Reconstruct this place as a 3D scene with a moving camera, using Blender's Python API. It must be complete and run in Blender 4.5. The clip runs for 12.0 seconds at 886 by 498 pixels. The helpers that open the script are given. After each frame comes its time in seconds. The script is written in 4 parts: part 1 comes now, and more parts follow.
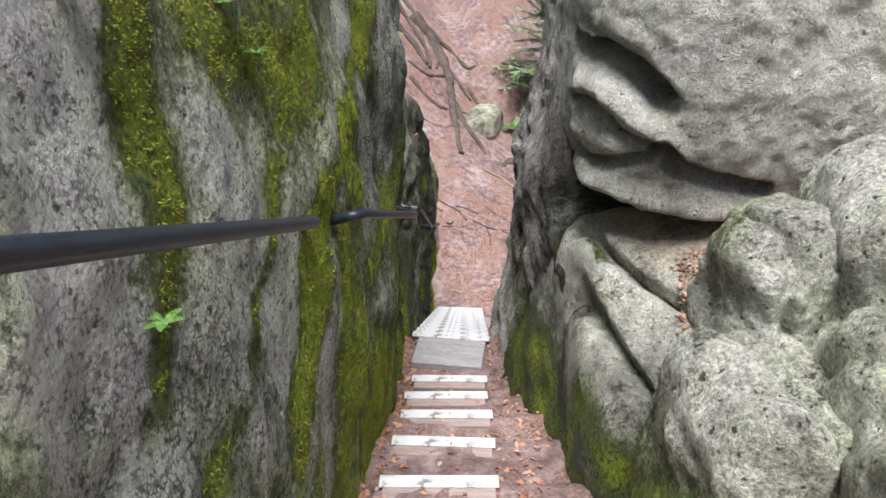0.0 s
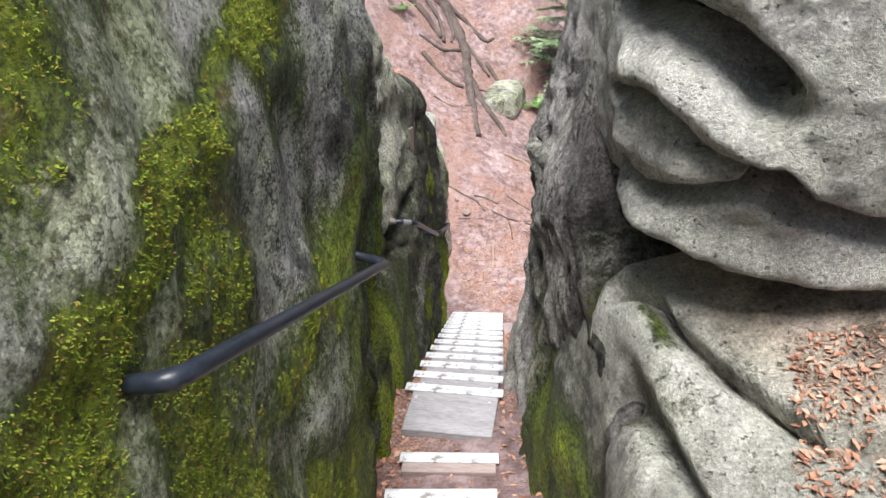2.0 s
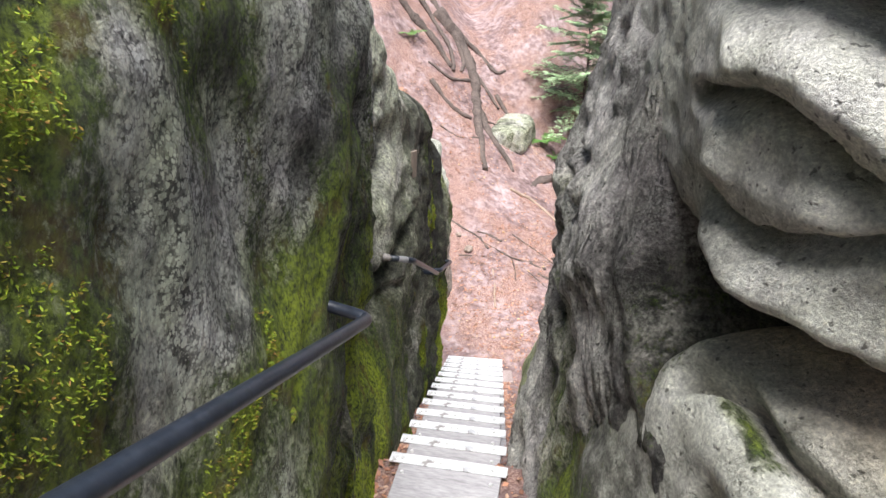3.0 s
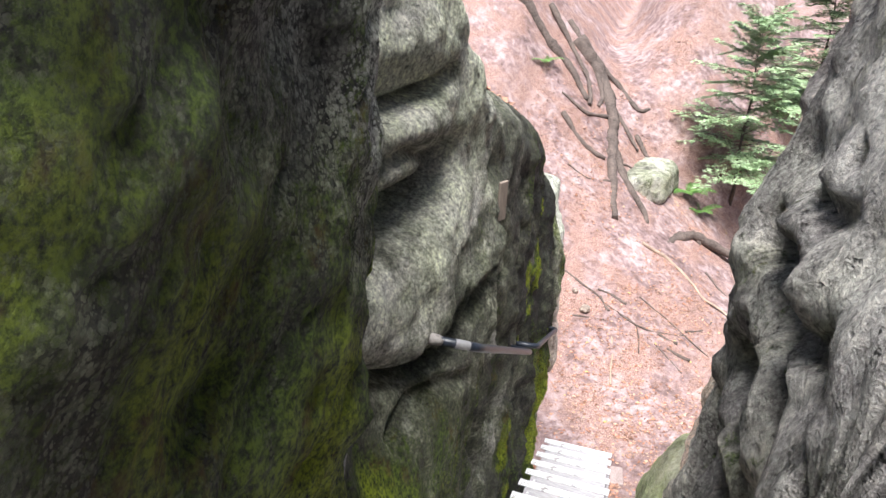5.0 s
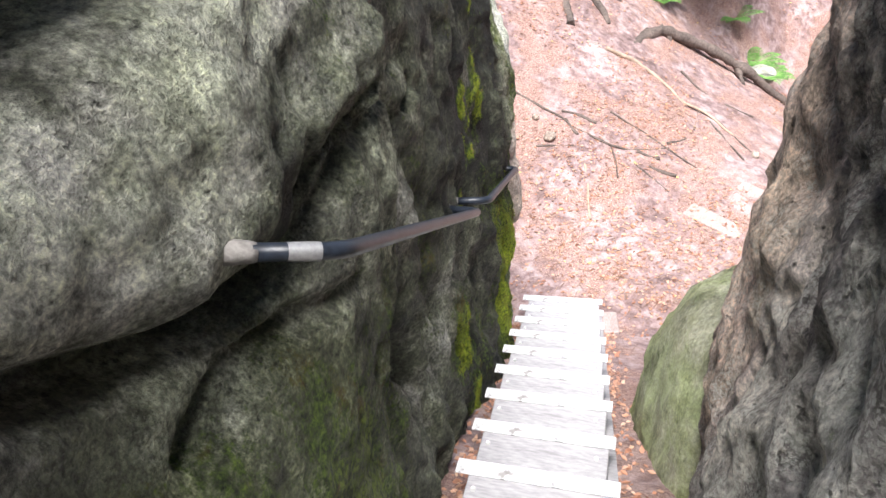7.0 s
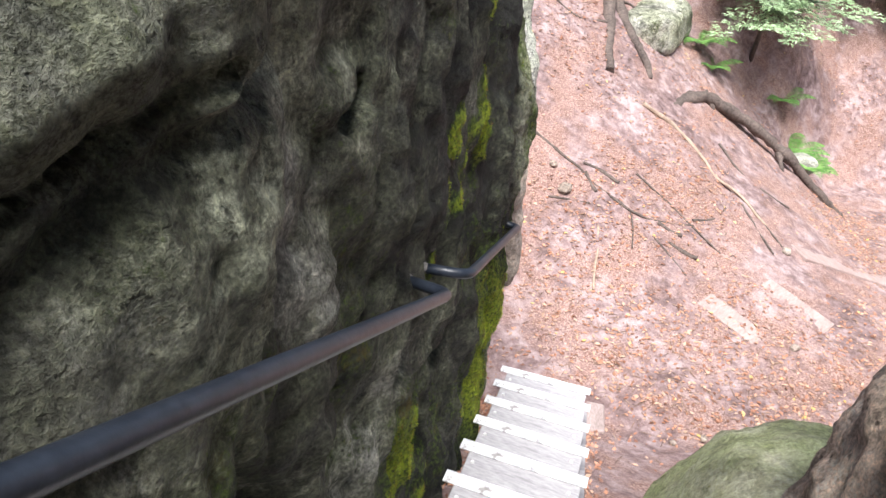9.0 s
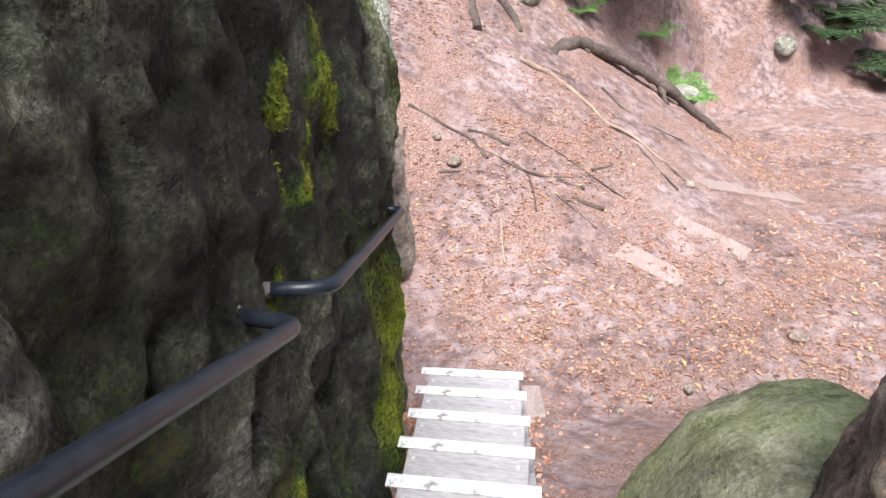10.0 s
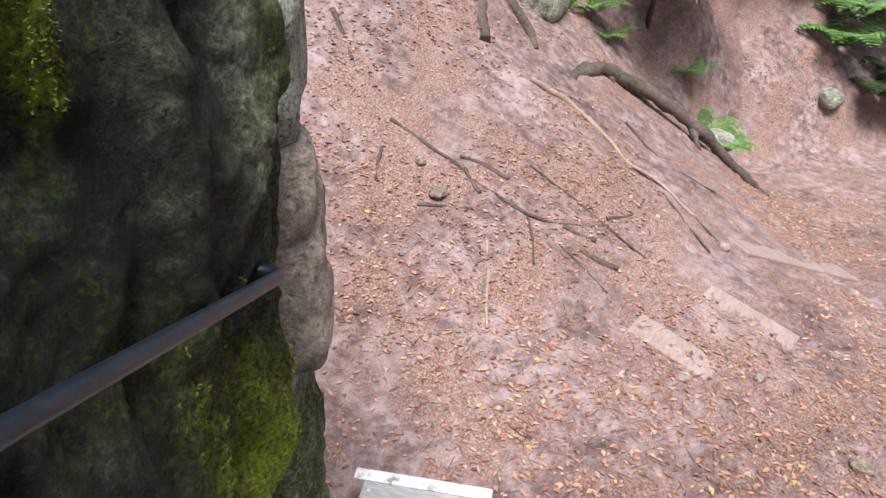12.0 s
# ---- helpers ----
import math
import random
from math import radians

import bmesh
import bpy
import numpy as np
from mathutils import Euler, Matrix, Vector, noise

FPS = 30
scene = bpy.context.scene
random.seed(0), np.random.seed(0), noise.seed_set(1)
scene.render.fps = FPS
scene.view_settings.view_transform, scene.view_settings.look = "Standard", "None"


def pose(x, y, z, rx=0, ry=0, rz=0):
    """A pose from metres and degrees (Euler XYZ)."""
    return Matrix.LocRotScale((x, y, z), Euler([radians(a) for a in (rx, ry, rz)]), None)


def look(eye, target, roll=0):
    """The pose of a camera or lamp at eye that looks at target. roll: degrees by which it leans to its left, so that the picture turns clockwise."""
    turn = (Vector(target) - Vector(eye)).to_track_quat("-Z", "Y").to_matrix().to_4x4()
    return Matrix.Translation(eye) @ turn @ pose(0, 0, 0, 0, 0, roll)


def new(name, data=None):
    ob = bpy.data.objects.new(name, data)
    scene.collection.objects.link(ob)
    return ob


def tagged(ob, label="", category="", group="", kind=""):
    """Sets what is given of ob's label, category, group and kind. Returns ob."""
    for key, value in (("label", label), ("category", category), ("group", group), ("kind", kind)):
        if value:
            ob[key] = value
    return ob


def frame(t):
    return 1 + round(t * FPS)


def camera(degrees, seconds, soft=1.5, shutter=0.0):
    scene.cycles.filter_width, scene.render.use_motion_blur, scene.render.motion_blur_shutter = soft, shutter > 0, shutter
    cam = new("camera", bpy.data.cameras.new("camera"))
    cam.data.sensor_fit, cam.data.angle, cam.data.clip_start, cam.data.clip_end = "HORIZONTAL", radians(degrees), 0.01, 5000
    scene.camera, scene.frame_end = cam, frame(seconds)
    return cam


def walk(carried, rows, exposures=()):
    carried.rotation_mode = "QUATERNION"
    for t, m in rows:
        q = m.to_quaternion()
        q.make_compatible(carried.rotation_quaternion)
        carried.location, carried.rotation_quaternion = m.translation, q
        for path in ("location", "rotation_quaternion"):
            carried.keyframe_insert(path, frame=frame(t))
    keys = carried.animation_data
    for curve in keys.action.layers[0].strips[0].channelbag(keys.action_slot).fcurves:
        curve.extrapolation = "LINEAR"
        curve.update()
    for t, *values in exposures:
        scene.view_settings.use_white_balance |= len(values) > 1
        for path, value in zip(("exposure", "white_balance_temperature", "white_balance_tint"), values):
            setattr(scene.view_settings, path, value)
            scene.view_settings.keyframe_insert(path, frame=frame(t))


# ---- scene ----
cam = camera(63.9, 12.0)
PATH = [
    (0, (0.334, 0.933, 5.408), (0.266, 2.717, 4.506), -1.0),
    (0.5, (0.41, 1.233, 5.447), (0.356, 2.99, 4.492), -1.8),
    (1, (0.405, 1.489, 5.424), (0.375, 3.231, 4.443), -0.9),
    (1.5, (0.352, 1.738, 5.325), (0.326, 3.472, 4.328), 0.2),
    (2, (0.45, 2.044, 5.18), (0.306, 3.791, 4.217), -3.1),
    (2.5, (0.443, 2.29, 5.104), (0.302, 4.062, 4.187), 1.0),
    (2.7, (0.398, 2.419, 5.028), (0.272, 4.204, 4.134), 0.2),
    (4.3, (0.371, 3.402, 4.645), (0.04, 5.176, 3.783), 0.6),
    (4.5, (0.377, 3.558, 4.581), (-0.013, 5.32, 3.72), 0.3),
    (5, (0.401, 3.846, 4.494), (-0.089, 5.619, 3.707), 1.6),
    (5.5, (0.385, 4.155, 4.34), (-0.029, 5.945, 3.551), -0.7),
    (6, (0.416, 4.445, 4.206), (-0.072, 6.233, 3.454), -5.7),
    (6.5, (0.397, 4.714, 4.035), (-0.007, 6.454, 3.135), -6.5),
    (6.7, (0.359, 4.831, 3.973), (-0.025, 6.501, 2.943), -6.9),
    (8.3, (0.374, 5.432, 3.739), (-0.053, 6.887, 2.435), -3.4),
    (8.5, (0.313, 5.569, 3.655), (-0.097, 7.15, 2.5), 0.2),
    (9, (0.297, 5.722, 3.6), (-0.079, 7.346, 2.495), 3.9),
    (9.5, (0.395, 5.953, 3.454), (0.15, 7.61, 2.362), -0.8),
    (10, (0.313, 6.217, 3.287), (0.192, 7.867, 2.163), -2.3),
    (10.5, (0.38, 6.497, 3.156), (0.183, 8.123, 2.008), -0.9),
    (11, (0.447, 6.705, 3.071), (0.273, 8.344, 1.938), -6.7),
    (11.5, (0.382, 6.982, 2.93), (0.255, 8.671, 1.866), -0.4),
    (12, (0.444, 7.26, 2.786), (0.305, 8.95, 1.727), 2.7),
]
EXPOSURES = [(0.0, 0.44), (1.5, 0.66), (2.7, 0.92), (4.3, 1.08), (6.5, 1.34), (8.5, 1.22), (10.0, 0.88), (10.5, 0.78), (12.0, 0.52)]
walk(cam, [(t, look(eye, target, roll)) for t, eye, target, roll in PATH], EXPOSURES)
SKY, SUN = 0.06, 4.7


# ---- world, sun and sky ----
world = bpy.data.worlds.new("world")
scene.world = world
world.use_nodes = True
wn = world.node_tree
sky = wn.nodes.new("ShaderNodeTexSky")
sky.sky_type, sky.sun_disc = "NISHITA", False
sky.sun_elevation, sky.sun_rotation = radians(70.7), radians(177)
sky.altitude, sky.air_density, sky.dust_density = 300, 1.0, 3.0
wn.nodes["Background"].inputs["Strength"].default_value = SKY
wn.links.new(sky.outputs[0], wn.nodes["Background"].inputs["Color"])
sun = new("sun", bpy.data.lights.new("sun", "SUN"))
sun.data.energy, sun.data.angle, sun.data.color = SUN, radians(30), (1.0, 0.975, 0.97)
sun.matrix_world = look((1.0, -2.5, 20.0), (0.6, 4.5, 0.0))


# ---- noise in numpy ----
def lattice(p, seed):
    i = np.floor(p).astype(np.int64)
    f = p - i
    f = f * f * (3 - 2 * f)
    out = 0.0
    for dx in (0, 1):
        for dy in (0, 1):
            for dz in (0, 1):
                n = (i[..., 0] + dx) * 374761393 + (i[..., 1] + dy) * 668265263 + (i[..., 2] + dz) * 2147483647 + seed * 1274126177
                n = (n ^ (n >> 13)) * 1103515245 & 0x7FFFFFFF
                n = (n ^ (n >> 16)) & 0xFFFF
                w = (f[..., 0] if dx else 1 - f[..., 0]) * (f[..., 1] if dy else 1 - f[..., 1]) * (f[..., 2] if dz else 1 - f[..., 2])
                out = out + w * (n / 32767.5 - 1)
    return out


def fbm(p, scale=1.0, octaves=4, seed=0, gain=0.5):
    p = np.asarray(p, float) * scale
    total, amp = 0.0, 1.0
    for k in range(octaves):
        total = total + amp * lattice(p + 17.3 * k, seed + k)
        p, amp = p * 2.03, amp * gain
    return total


def smooth(a, b, x):
    t = np.clip((np.asarray(x, float) - a) / (b - a), 0, 1)
    return t * t * (3 - 2 * t)


def line_gap(p, line):
    """Distance of each point from a broken line in space."""
    best = np.full(p.shape[:-1], 1e9)
    for a, b in zip(line[:-1], line[1:]):
        a, b = np.array(a, float), np.array(b, float)
        t = np.clip(((p - a) @ (b - a)) / ((b - a) @ (b - a)), 0, 1)
        best = np.minimum(best, np.linalg.norm(p - a - t[..., None] * (b - a), axis=-1))
    return best


# ---- materials ----
def shader(name):
    m = bpy.data.materials.new(name)
    m.use_nodes = True
    t = m.node_tree
    return m, t, t.nodes["Principled BSDF"]


def node(t, kind, **values):
    n = t.nodes.new(kind)
    for k, v in values.items():
        n.inputs[k.replace("_", " ")].default_value = v
    return n


def noise_node(t, scale, detail=6.0, rough=0.6, stretch=(1, 1, 1)):
    co = t.nodes.new("ShaderNodeTexCoord")
    mp = t.nodes.new("ShaderNodeMapping")
    mp.inputs["Scale"].default_value = stretch
    n = node(t, "ShaderNodeTexNoise", Scale=scale, Detail=detail, Roughness=rough)
    t.links.new(co.outputs["Object"], mp.inputs["Vector"])
    t.links.new(mp.outputs[0], n.inputs["Vector"])
    return n.outputs["Fac"]


def ramp(t, fac, *stops):
    r = t.nodes.new("ShaderNodeValToRGB")
    while len(r.color_ramp.elements) < len(stops):
        r.color_ramp.elements.new(0.5)
    for e, (pos, col) in zip(r.color_ramp.elements, stops):
        e.position = pos
        e.color = (*col, 1) if len(col) == 3 else col
    t.links.new(fac, r.inputs["Fac"])
    return r.outputs["Color"]


def mix(t, fac, a, b, mode="MIX"):
    m = t.nodes.new("ShaderNodeMix")
    m.data_type, m.blend_type = "RGBA", mode
    for sock, val in ((m.inputs["Factor"], fac), (m.inputs["A"], a), (m.inputs["B"], b)):
        if isinstance(val, (int, float)):
            sock.default_value = val
        elif isinstance(val, tuple):
            sock.default_value = (*val, 1)
        else:
            t.links.new(val, sock)
    return m.outputs["Result"]


def calc(t, op, a, b):
    m = t.nodes.new("ShaderNodeMath")
    m.operation = op
    for sock, val in zip(m.inputs, (a, b)):
        if isinstance(val, (int, float)):
            sock.default_value = val
        else:
            t.links.new(val, sock)
    return m.outputs[0]


def bump(t, bsdf, height, strength=0.5, distance=0.01):
    b = node(t, "ShaderNodeBump", Strength=strength, Distance=distance)
    t.links.new(height, b.inputs["Height"])
    t.links.new(b.outputs[0], bsdf.inputs["Normal"])


def attribute(t, name):
    a = t.nodes.new("ShaderNodeAttribute")
    a.attribute_name = name
    return a.outputs["Fac"]


def flecks(t, scale, reach, shift=(0, 0, 0)):
    """Uneven blotches of many sizes, 0 to 1: cells with ragged edges, some large, some missing."""
    co = t.nodes.new("ShaderNodeTexCoord")
    n = node(t, "ShaderNodeTexNoise", Scale=scale * 1.7, Detail=3.0, Roughness=0.6)
    t.links.new(co.outputs["Object"], n.inputs["Vector"])
    push = t.nodes.new("ShaderNodeVectorMath")
    push.operation = "MULTIPLY_ADD"
    push.inputs[1].default_value = (0.9 / scale,) * 3
    t.links.new(n.outputs["Color"], push.inputs[0])
    move = t.nodes.new("ShaderNodeMapping")
    move.inputs["Location"].default_value = shift
    t.links.new(co.outputs["Object"], move.inputs["Vector"])
    t.links.new(move.outputs[0], push.inputs[2])
    v = node(t, "ShaderNodeTexVoronoi", Scale=scale)
    t.links.new(push.outputs[0], v.inputs["Vector"])
    edge = calc(t, "SUBTRACT", calc(t, "MULTIPLY", v.outputs["Color"], reach), v.outputs["Distance"])
    return ramp(t, edge, (0.0, (0, 0, 0)), (0.10, (1, 1, 1)))


def rock_material(name, dark, mid, pale, grain=55.0, lichen=0.5, relief=0.9, punch=0.9, wash=0.8, pitted=0.5, blotch=42.0, spread=0.0, streaked=0.75):
    """Weathered sandstone: stains, grain, pits, pale lichen blotches, and moss where the mesh carries it."""
    m, t, b = shader(name)
    big = noise_node(t, 2.2, 7, 0.65)
    med = noise_node(t, 11, 8, 0.75)
    fine = noise_node(t, grain, 5, 0.75)
    tone = calc(t, "ADD", calc(t, "MULTIPLY", big, 0.45), calc(t, "MULTIPLY", med, 0.55))
    # Mesh tone: natural variation, plus painted cleft shade on the left walls.
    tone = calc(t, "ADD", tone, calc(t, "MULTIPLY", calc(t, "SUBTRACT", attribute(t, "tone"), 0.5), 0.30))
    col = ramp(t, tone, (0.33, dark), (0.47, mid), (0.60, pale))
    grainy = ramp(t, fine, (0.36, (0.25, 0.25, 0.24)), (0.50, (0.85, 0.85, 0.85)), (0.64, (1.7, 1.68, 1.62)))
    col = mix(t, punch, col, grainy, "MULTIPLY")
    warm = attribute(t, "warm")
    col = mix(t, warm, col, mix(t, 1.0, col, (1.22, 0.93, 0.76), "MULTIPLY"))
    streaks = ramp(t, noise_node(t, 7.0, 7, 0.7, (1, 1, 0.3)), (0.36, (0.30, 0.30, 0.29)), (0.50, (1, 1, 1)), (0.66, (1.25, 1.25, 1.22)))
    col = mix(t, streaked, col, streaks, "MULTIPLY")
    patches = ramp(t, noise_node(t, 5.0, 5, 0.65), (0.42 - spread, (0.05, 0.05, 0.05)), (0.60 - spread, (1, 1, 1)))
    patches = calc(t, "MULTIPLY", patches, ramp(t, attribute(t, "tone"), (0.05, (0.22, 0.22, 0.22)), (0.75, (1, 1, 1))))
    spots = flecks(t, blotch, 0.95)
    small = flecks(t, blotch * 2.3, 0.9, (3.1, 1.7, 0.4))
    col = mix(t, calc(t, "MULTIPLY", calc(t, "MULTIPLY", spots, patches), lichen * 0.8), col, (0.66, 0.66, 0.62))
    col = mix(t, calc(t, "MULTIPLY", calc(t, "MULTIPLY", small, patches), lichen), col, (0.80, 0.80, 0.76))
    pits = ramp(t, noise_node(t, grain * 0.55, 3, 0.55), (0.30, (1, 1, 1)), (0.37, (0, 0, 0)))
    col = mix(t, calc(t, "MULTIPLY", pits, pitted), col, tuple(0.6 * c for c in dark))
    algae = ramp(t, noise_node(t, 2.6, 6, 0.68), (0.40, (0, 0, 0)), (0.56, (1, 1, 1)))
    film = ramp(t, attribute(t, "moss"), (0.06, (0, 0, 0)), (0.34, (0.85, 0.85, 0.85)))
    col = mix(t, film, col, mix(t, 1.0, col, (0.76, 0.84, 0.42), "MULTIPLY"))
    col = mix(t, calc(t, "MULTIPLY", algae, wash), col, mix(t, 1.0, col, (0.66, 0.86, 0.38), "MULTIPLY"))
    moss_noise = noise_node(t, 42, 7, 0.8)
    moss_big = noise_node(t, 5, 5, 0.65, (1, 1.6, 0.5))
    cover = calc(t, "ADD", calc(t, "MULTIPLY", attribute(t, "moss"), 1.05), calc(t, "ADD", calc(t, "MULTIPLY", moss_noise, 1.15), calc(t, "MULTIPLY", moss_big, 0.75)))
    cover = ramp(t, calc(t, "MULTIPLY", cover, 0.5), (0.555, (0, 0, 0)), (0.645, (1, 1, 1)))
    leaf = noise_node(t, 60, 6, 0.75)
    thin = ramp(t, leaf, (0.38, (0.010, 0.016, 0.003)), (0.48, (0.055, 0.095, 0.012)), (0.6, (0.165, 0.25, 0.03)))
    thick = ramp(t, leaf, (0.36, (0.020, 0.028, 0.003)), (0.46, (0.20, 0.28, 0.009)), (0.57, (0.50, 0.62, 0.03)))
    green = mix(t, ramp(t, attribute(t, "moss"), (0.28, (0, 0, 0)), (0.55, (1, 1, 1))), thin, thick)
    rust = ramp(t, noise_node(t, 9, 4, 0.6), (0.56, (0, 0, 0)), (0.66, (1, 1, 1)))
    green = mix(t, calc(t, "MULTIPLY", rust, 0.5), green, (0.20, 0.10, 0.025))
    col = mix(t, calc(t, "MULTIPLY", cover, 0.9), col, green)
    t.links.new(col, b.inputs["Base Color"])
    t.links.new(ramp(t, med, (0.3, (0.55, 0.55, 0.55)), (0.6, (0.85, 0.85, 0.85))), b.inputs["Roughness"])
    b.inputs["Specular IOR Level"].default_value = 0.4
    h = calc(t, "ADD", calc(t, "MULTIPLY", fine, 0.6), calc(t, "MULTIPLY", med, 1.3))
    h = calc(t, "ADD", h, calc(t, "MULTIPLY", calc(t, "MULTIPLY", cover, moss_noise), 1.8))
    h = calc(t, "SUBTRACT", h, calc(t, "MULTIPLY", pits, 0.5 * pitted))
    bump(t, b, h, relief, 0.035)
    return m


def plain_material(name, low, high, scale=30.0, rough=0.6, metal=0.0, relief=0.2, stretch=(1, 1, 1), distance=0.004):
    m, t, b = shader(name)
    n = noise_node(t, scale, 6, 0.65, stretch)
    n2 = noise_node(t, scale * 0.13, 4, 0.6, stretch)
    f = calc(t, "ADD", calc(t, "MULTIPLY", n, 0.6), calc(t, "MULTIPLY", n2, 0.4))
    t.links.new(ramp(t, f, (0.33, low), (0.67, high)), b.inputs["Base Color"])
    b.inputs["Roughness"].default_value, b.inputs["Metallic"].default_value = rough, metal
    bump(t, b, n, relief, distance)
    return m


def varied_material(name, *colours, rough=0.7):
    """One colour to each piece of a joined mesh."""
    m, t, b = shader(name)
    g = t.nodes.new("ShaderNodeNewGeometry")
    stops = [(k / max(1, len(colours) - 1), c) for k, c in enumerate(colours)]
    t.links.new(ramp(t, g.outputs["Random Per Island"], *stops), b.inputs["Base Color"])
    b.inputs["Roughness"].default_value = rough
    return m


def soil_material():
    m, t, b = shader("forest soil")
    big, med, fine = noise_node(t, 1.3, 6, 0.6), noise_node(t, 9, 7, 0.7), noise_node(t, 70, 5, 0.75)
    f = calc(t, "ADD", calc(t, "MULTIPLY", big, 0.35), calc(t, "MULTIPLY", med, 0.65))
    earth = ramp(t, f, (0.38, (0.09, 0.058, 0.058)), (0.48, (0.24, 0.168, 0.168)), (0.60, (0.47, 0.375, 0.375)))
    litter = ramp(t, fine, (0.36, (0.10, 0.052, 0.036)), (0.5, (0.30, 0.165, 0.13)), (0.62, (0.56, 0.41, 0.345)))
    worn = ramp(t, noise_node(t, 1.7, 5, 0.65), (0.43, (0.10, 0.10, 0.10)), (0.58, (0.78, 0.78, 0.78)))
    t.links.new(mix(t, worn, earth, litter), b.inputs["Base Color"])
    b.inputs["Roughness"].default_value = 0.8
    bump(t, b, calc(t, "ADD", calc(t, "MULTIPLY", fine, 0.6), med), 0.8, 0.03)
    return m


def strip_material():
    """Galvanised strip: bright zinc, scuffed grey, with mud trodden on."""
    m, t, b = shader("galvanised steel")
    scuff = ramp(t, noise_node(t, 14, 5, 0.6), (0.36, (0.50, 0.51, 0.53)), (0.48, (0.84, 0.85, 0.86)))
    mud = ramp(t, noise_node(t, 9, 6, 0.65), (0.60, (0, 0, 0)), (0.66, (0.75, 0.75, 0.75)))
    t.links.new(mix(t, mud, scuff, (0.20, 0.17, 0.155)), b.inputs["Base Color"])
    b.inputs["Metallic"].default_value, b.inputs["Roughness"].default_value = 0.25, 0.5
    bump(t, b, noise_node(t, 60, 4, 0.6), 0.2, 0.003)
    return m


M_WALL = rock_material("dark mossy sandstone", (0.02, 0.019, 0.019), (0.20, 0.196, 0.19), (0.66, 0.645, 0.62), 70, 1.0, 1.0, 1.0, 0.3, 0.75, 58, 0.08)
M_PALE = rock_material("pale weathered sandstone", (0.10, 0.098, 0.085), (0.50, 0.495, 0.455), (0.80, 0.79, 0.745), 90, 0.22, 1.0, 0.45, 0.12, 0.7, 70, 0.0, 0.3)
M_LOBE = rock_material("coarse pale sandstone", (0.07, 0.068, 0.055), (0.46, 0.455, 0.40), (0.80, 0.795, 0.73), 80, 0.5, 1.0, 0.7, 0.25, 0.8, 60, 0.0, 0.5)
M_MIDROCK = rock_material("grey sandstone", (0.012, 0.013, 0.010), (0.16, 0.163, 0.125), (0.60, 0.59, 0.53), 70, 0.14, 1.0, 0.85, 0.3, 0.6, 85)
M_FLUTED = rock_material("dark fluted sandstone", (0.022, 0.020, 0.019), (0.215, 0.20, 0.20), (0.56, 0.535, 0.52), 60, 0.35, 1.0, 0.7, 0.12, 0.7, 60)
M_BROWN = rock_material("brown sandstone", (0.10, 0.075, 0.06), (0.30, 0.225, 0.185), (0.52, 0.43, 0.37), 45, 0.2, 0.9, 0.6, 0.05)
M_GREENISH = rock_material("sandstone filmed with green algae", (0.12, 0.122, 0.07), (0.30, 0.305, 0.185), (0.50, 0.50, 0.37), 70, 0.12, 0.8, 0.4, 0.5, 0.35)
M_SOIL = soil_material()
M_TREAD = plain_material("weathered grey plank", (0.23, 0.225, 0.235), (0.47, 0.46, 0.475), 22, 0.75, 0.0, 0.35, (1, 5, 5))
M_EARTHY = plain_material("muddy plank", (0.22, 0.165, 0.15), (0.46, 0.38, 0.36), 20, 0.8, 0.0, 0.35, (1, 4, 4))
M_STEEL = strip_material()
M_BOLT = plain_material("bright bolt steel", (0.55, 0.55, 0.55), (0.85, 0.85, 0.84), 40, 0.4, 0.4, 0.1)
M_PIPE = plain_material("black coated pipe", (0.007, 0.010, 0.016), (0.028, 0.036, 0.052), 60, 0.4, 0.0, 0.15)
M_WORN = plain_material("worn bare pipe", (0.22, 0.22, 0.23), (0.50, 0.50, 0.50), 50, 0.45, 0.5, 0.2)
M_MORTAR = plain_material("pale mortar plug", (0.12, 0.11, 0.10), (0.34, 0.32, 0.30), 60, 0.9, 0.0, 0.6)
M_ROOT = plain_material("root bark", (0.025, 0.019, 0.017), (0.18, 0.14, 0.12), 40, 0.85, 0.0, 0.9, (1, 1, 1), 0.012)
M_STICK = plain_material("bare stick wood", (0.22, 0.16, 0.12), (0.46, 0.36, 0.28), 40, 0.8, 0.0, 0.5)
M_PLANK = plain_material("worn path plank", (0.24, 0.17, 0.155), (0.42, 0.33, 0.305), 16, 0.8, 0.0, 0.4, (4, 1, 4))
M_SIGN = plain_material("unpainted wood slip", (0.20, 0.16, 0.13), (0.34, 0.28, 0.235), 30, 0.8, 0.0, 0.3, (4, 4, 1))
M_NEEDLE = varied_material("spruce needles", (0.17, 0.26, 0.12), (0.32, 0.46, 0.24), (0.50, 0.64, 0.42), rough=0.55)
M_FERN = varied_material("fern green", (0.06, 0.15, 0.03), (0.12, 0.26, 0.06), (0.2, 0.36, 0.1), rough=0.5)
M_DARKLEAF = varied_material("dark undergrowth green", (0.015, 0.035, 0.012), (0.03, 0.065, 0.02), (0.05, 0.10, 0.03), rough=0.6)
M_LEAF = varied_material("fallen leaves", (0.16, 0.07, 0.045), (0.34, 0.15, 0.09), (0.52, 0.27, 0.17), (0.18, 0.08, 0.05), (0.54, 0.36, 0.26), (0.42, 0.19, 0.11), rough=0.6)
M_MOSS = varied_material("cushion moss", (0.08, 0.13, 0.008), (0.19, 0.28, 0.012), (0.30, 0.38, 0.022), (0.26, 0.13, 0.03), (0.25, 0.33, 0.016), (0.13, 0.20, 0.010), rough=0.75)
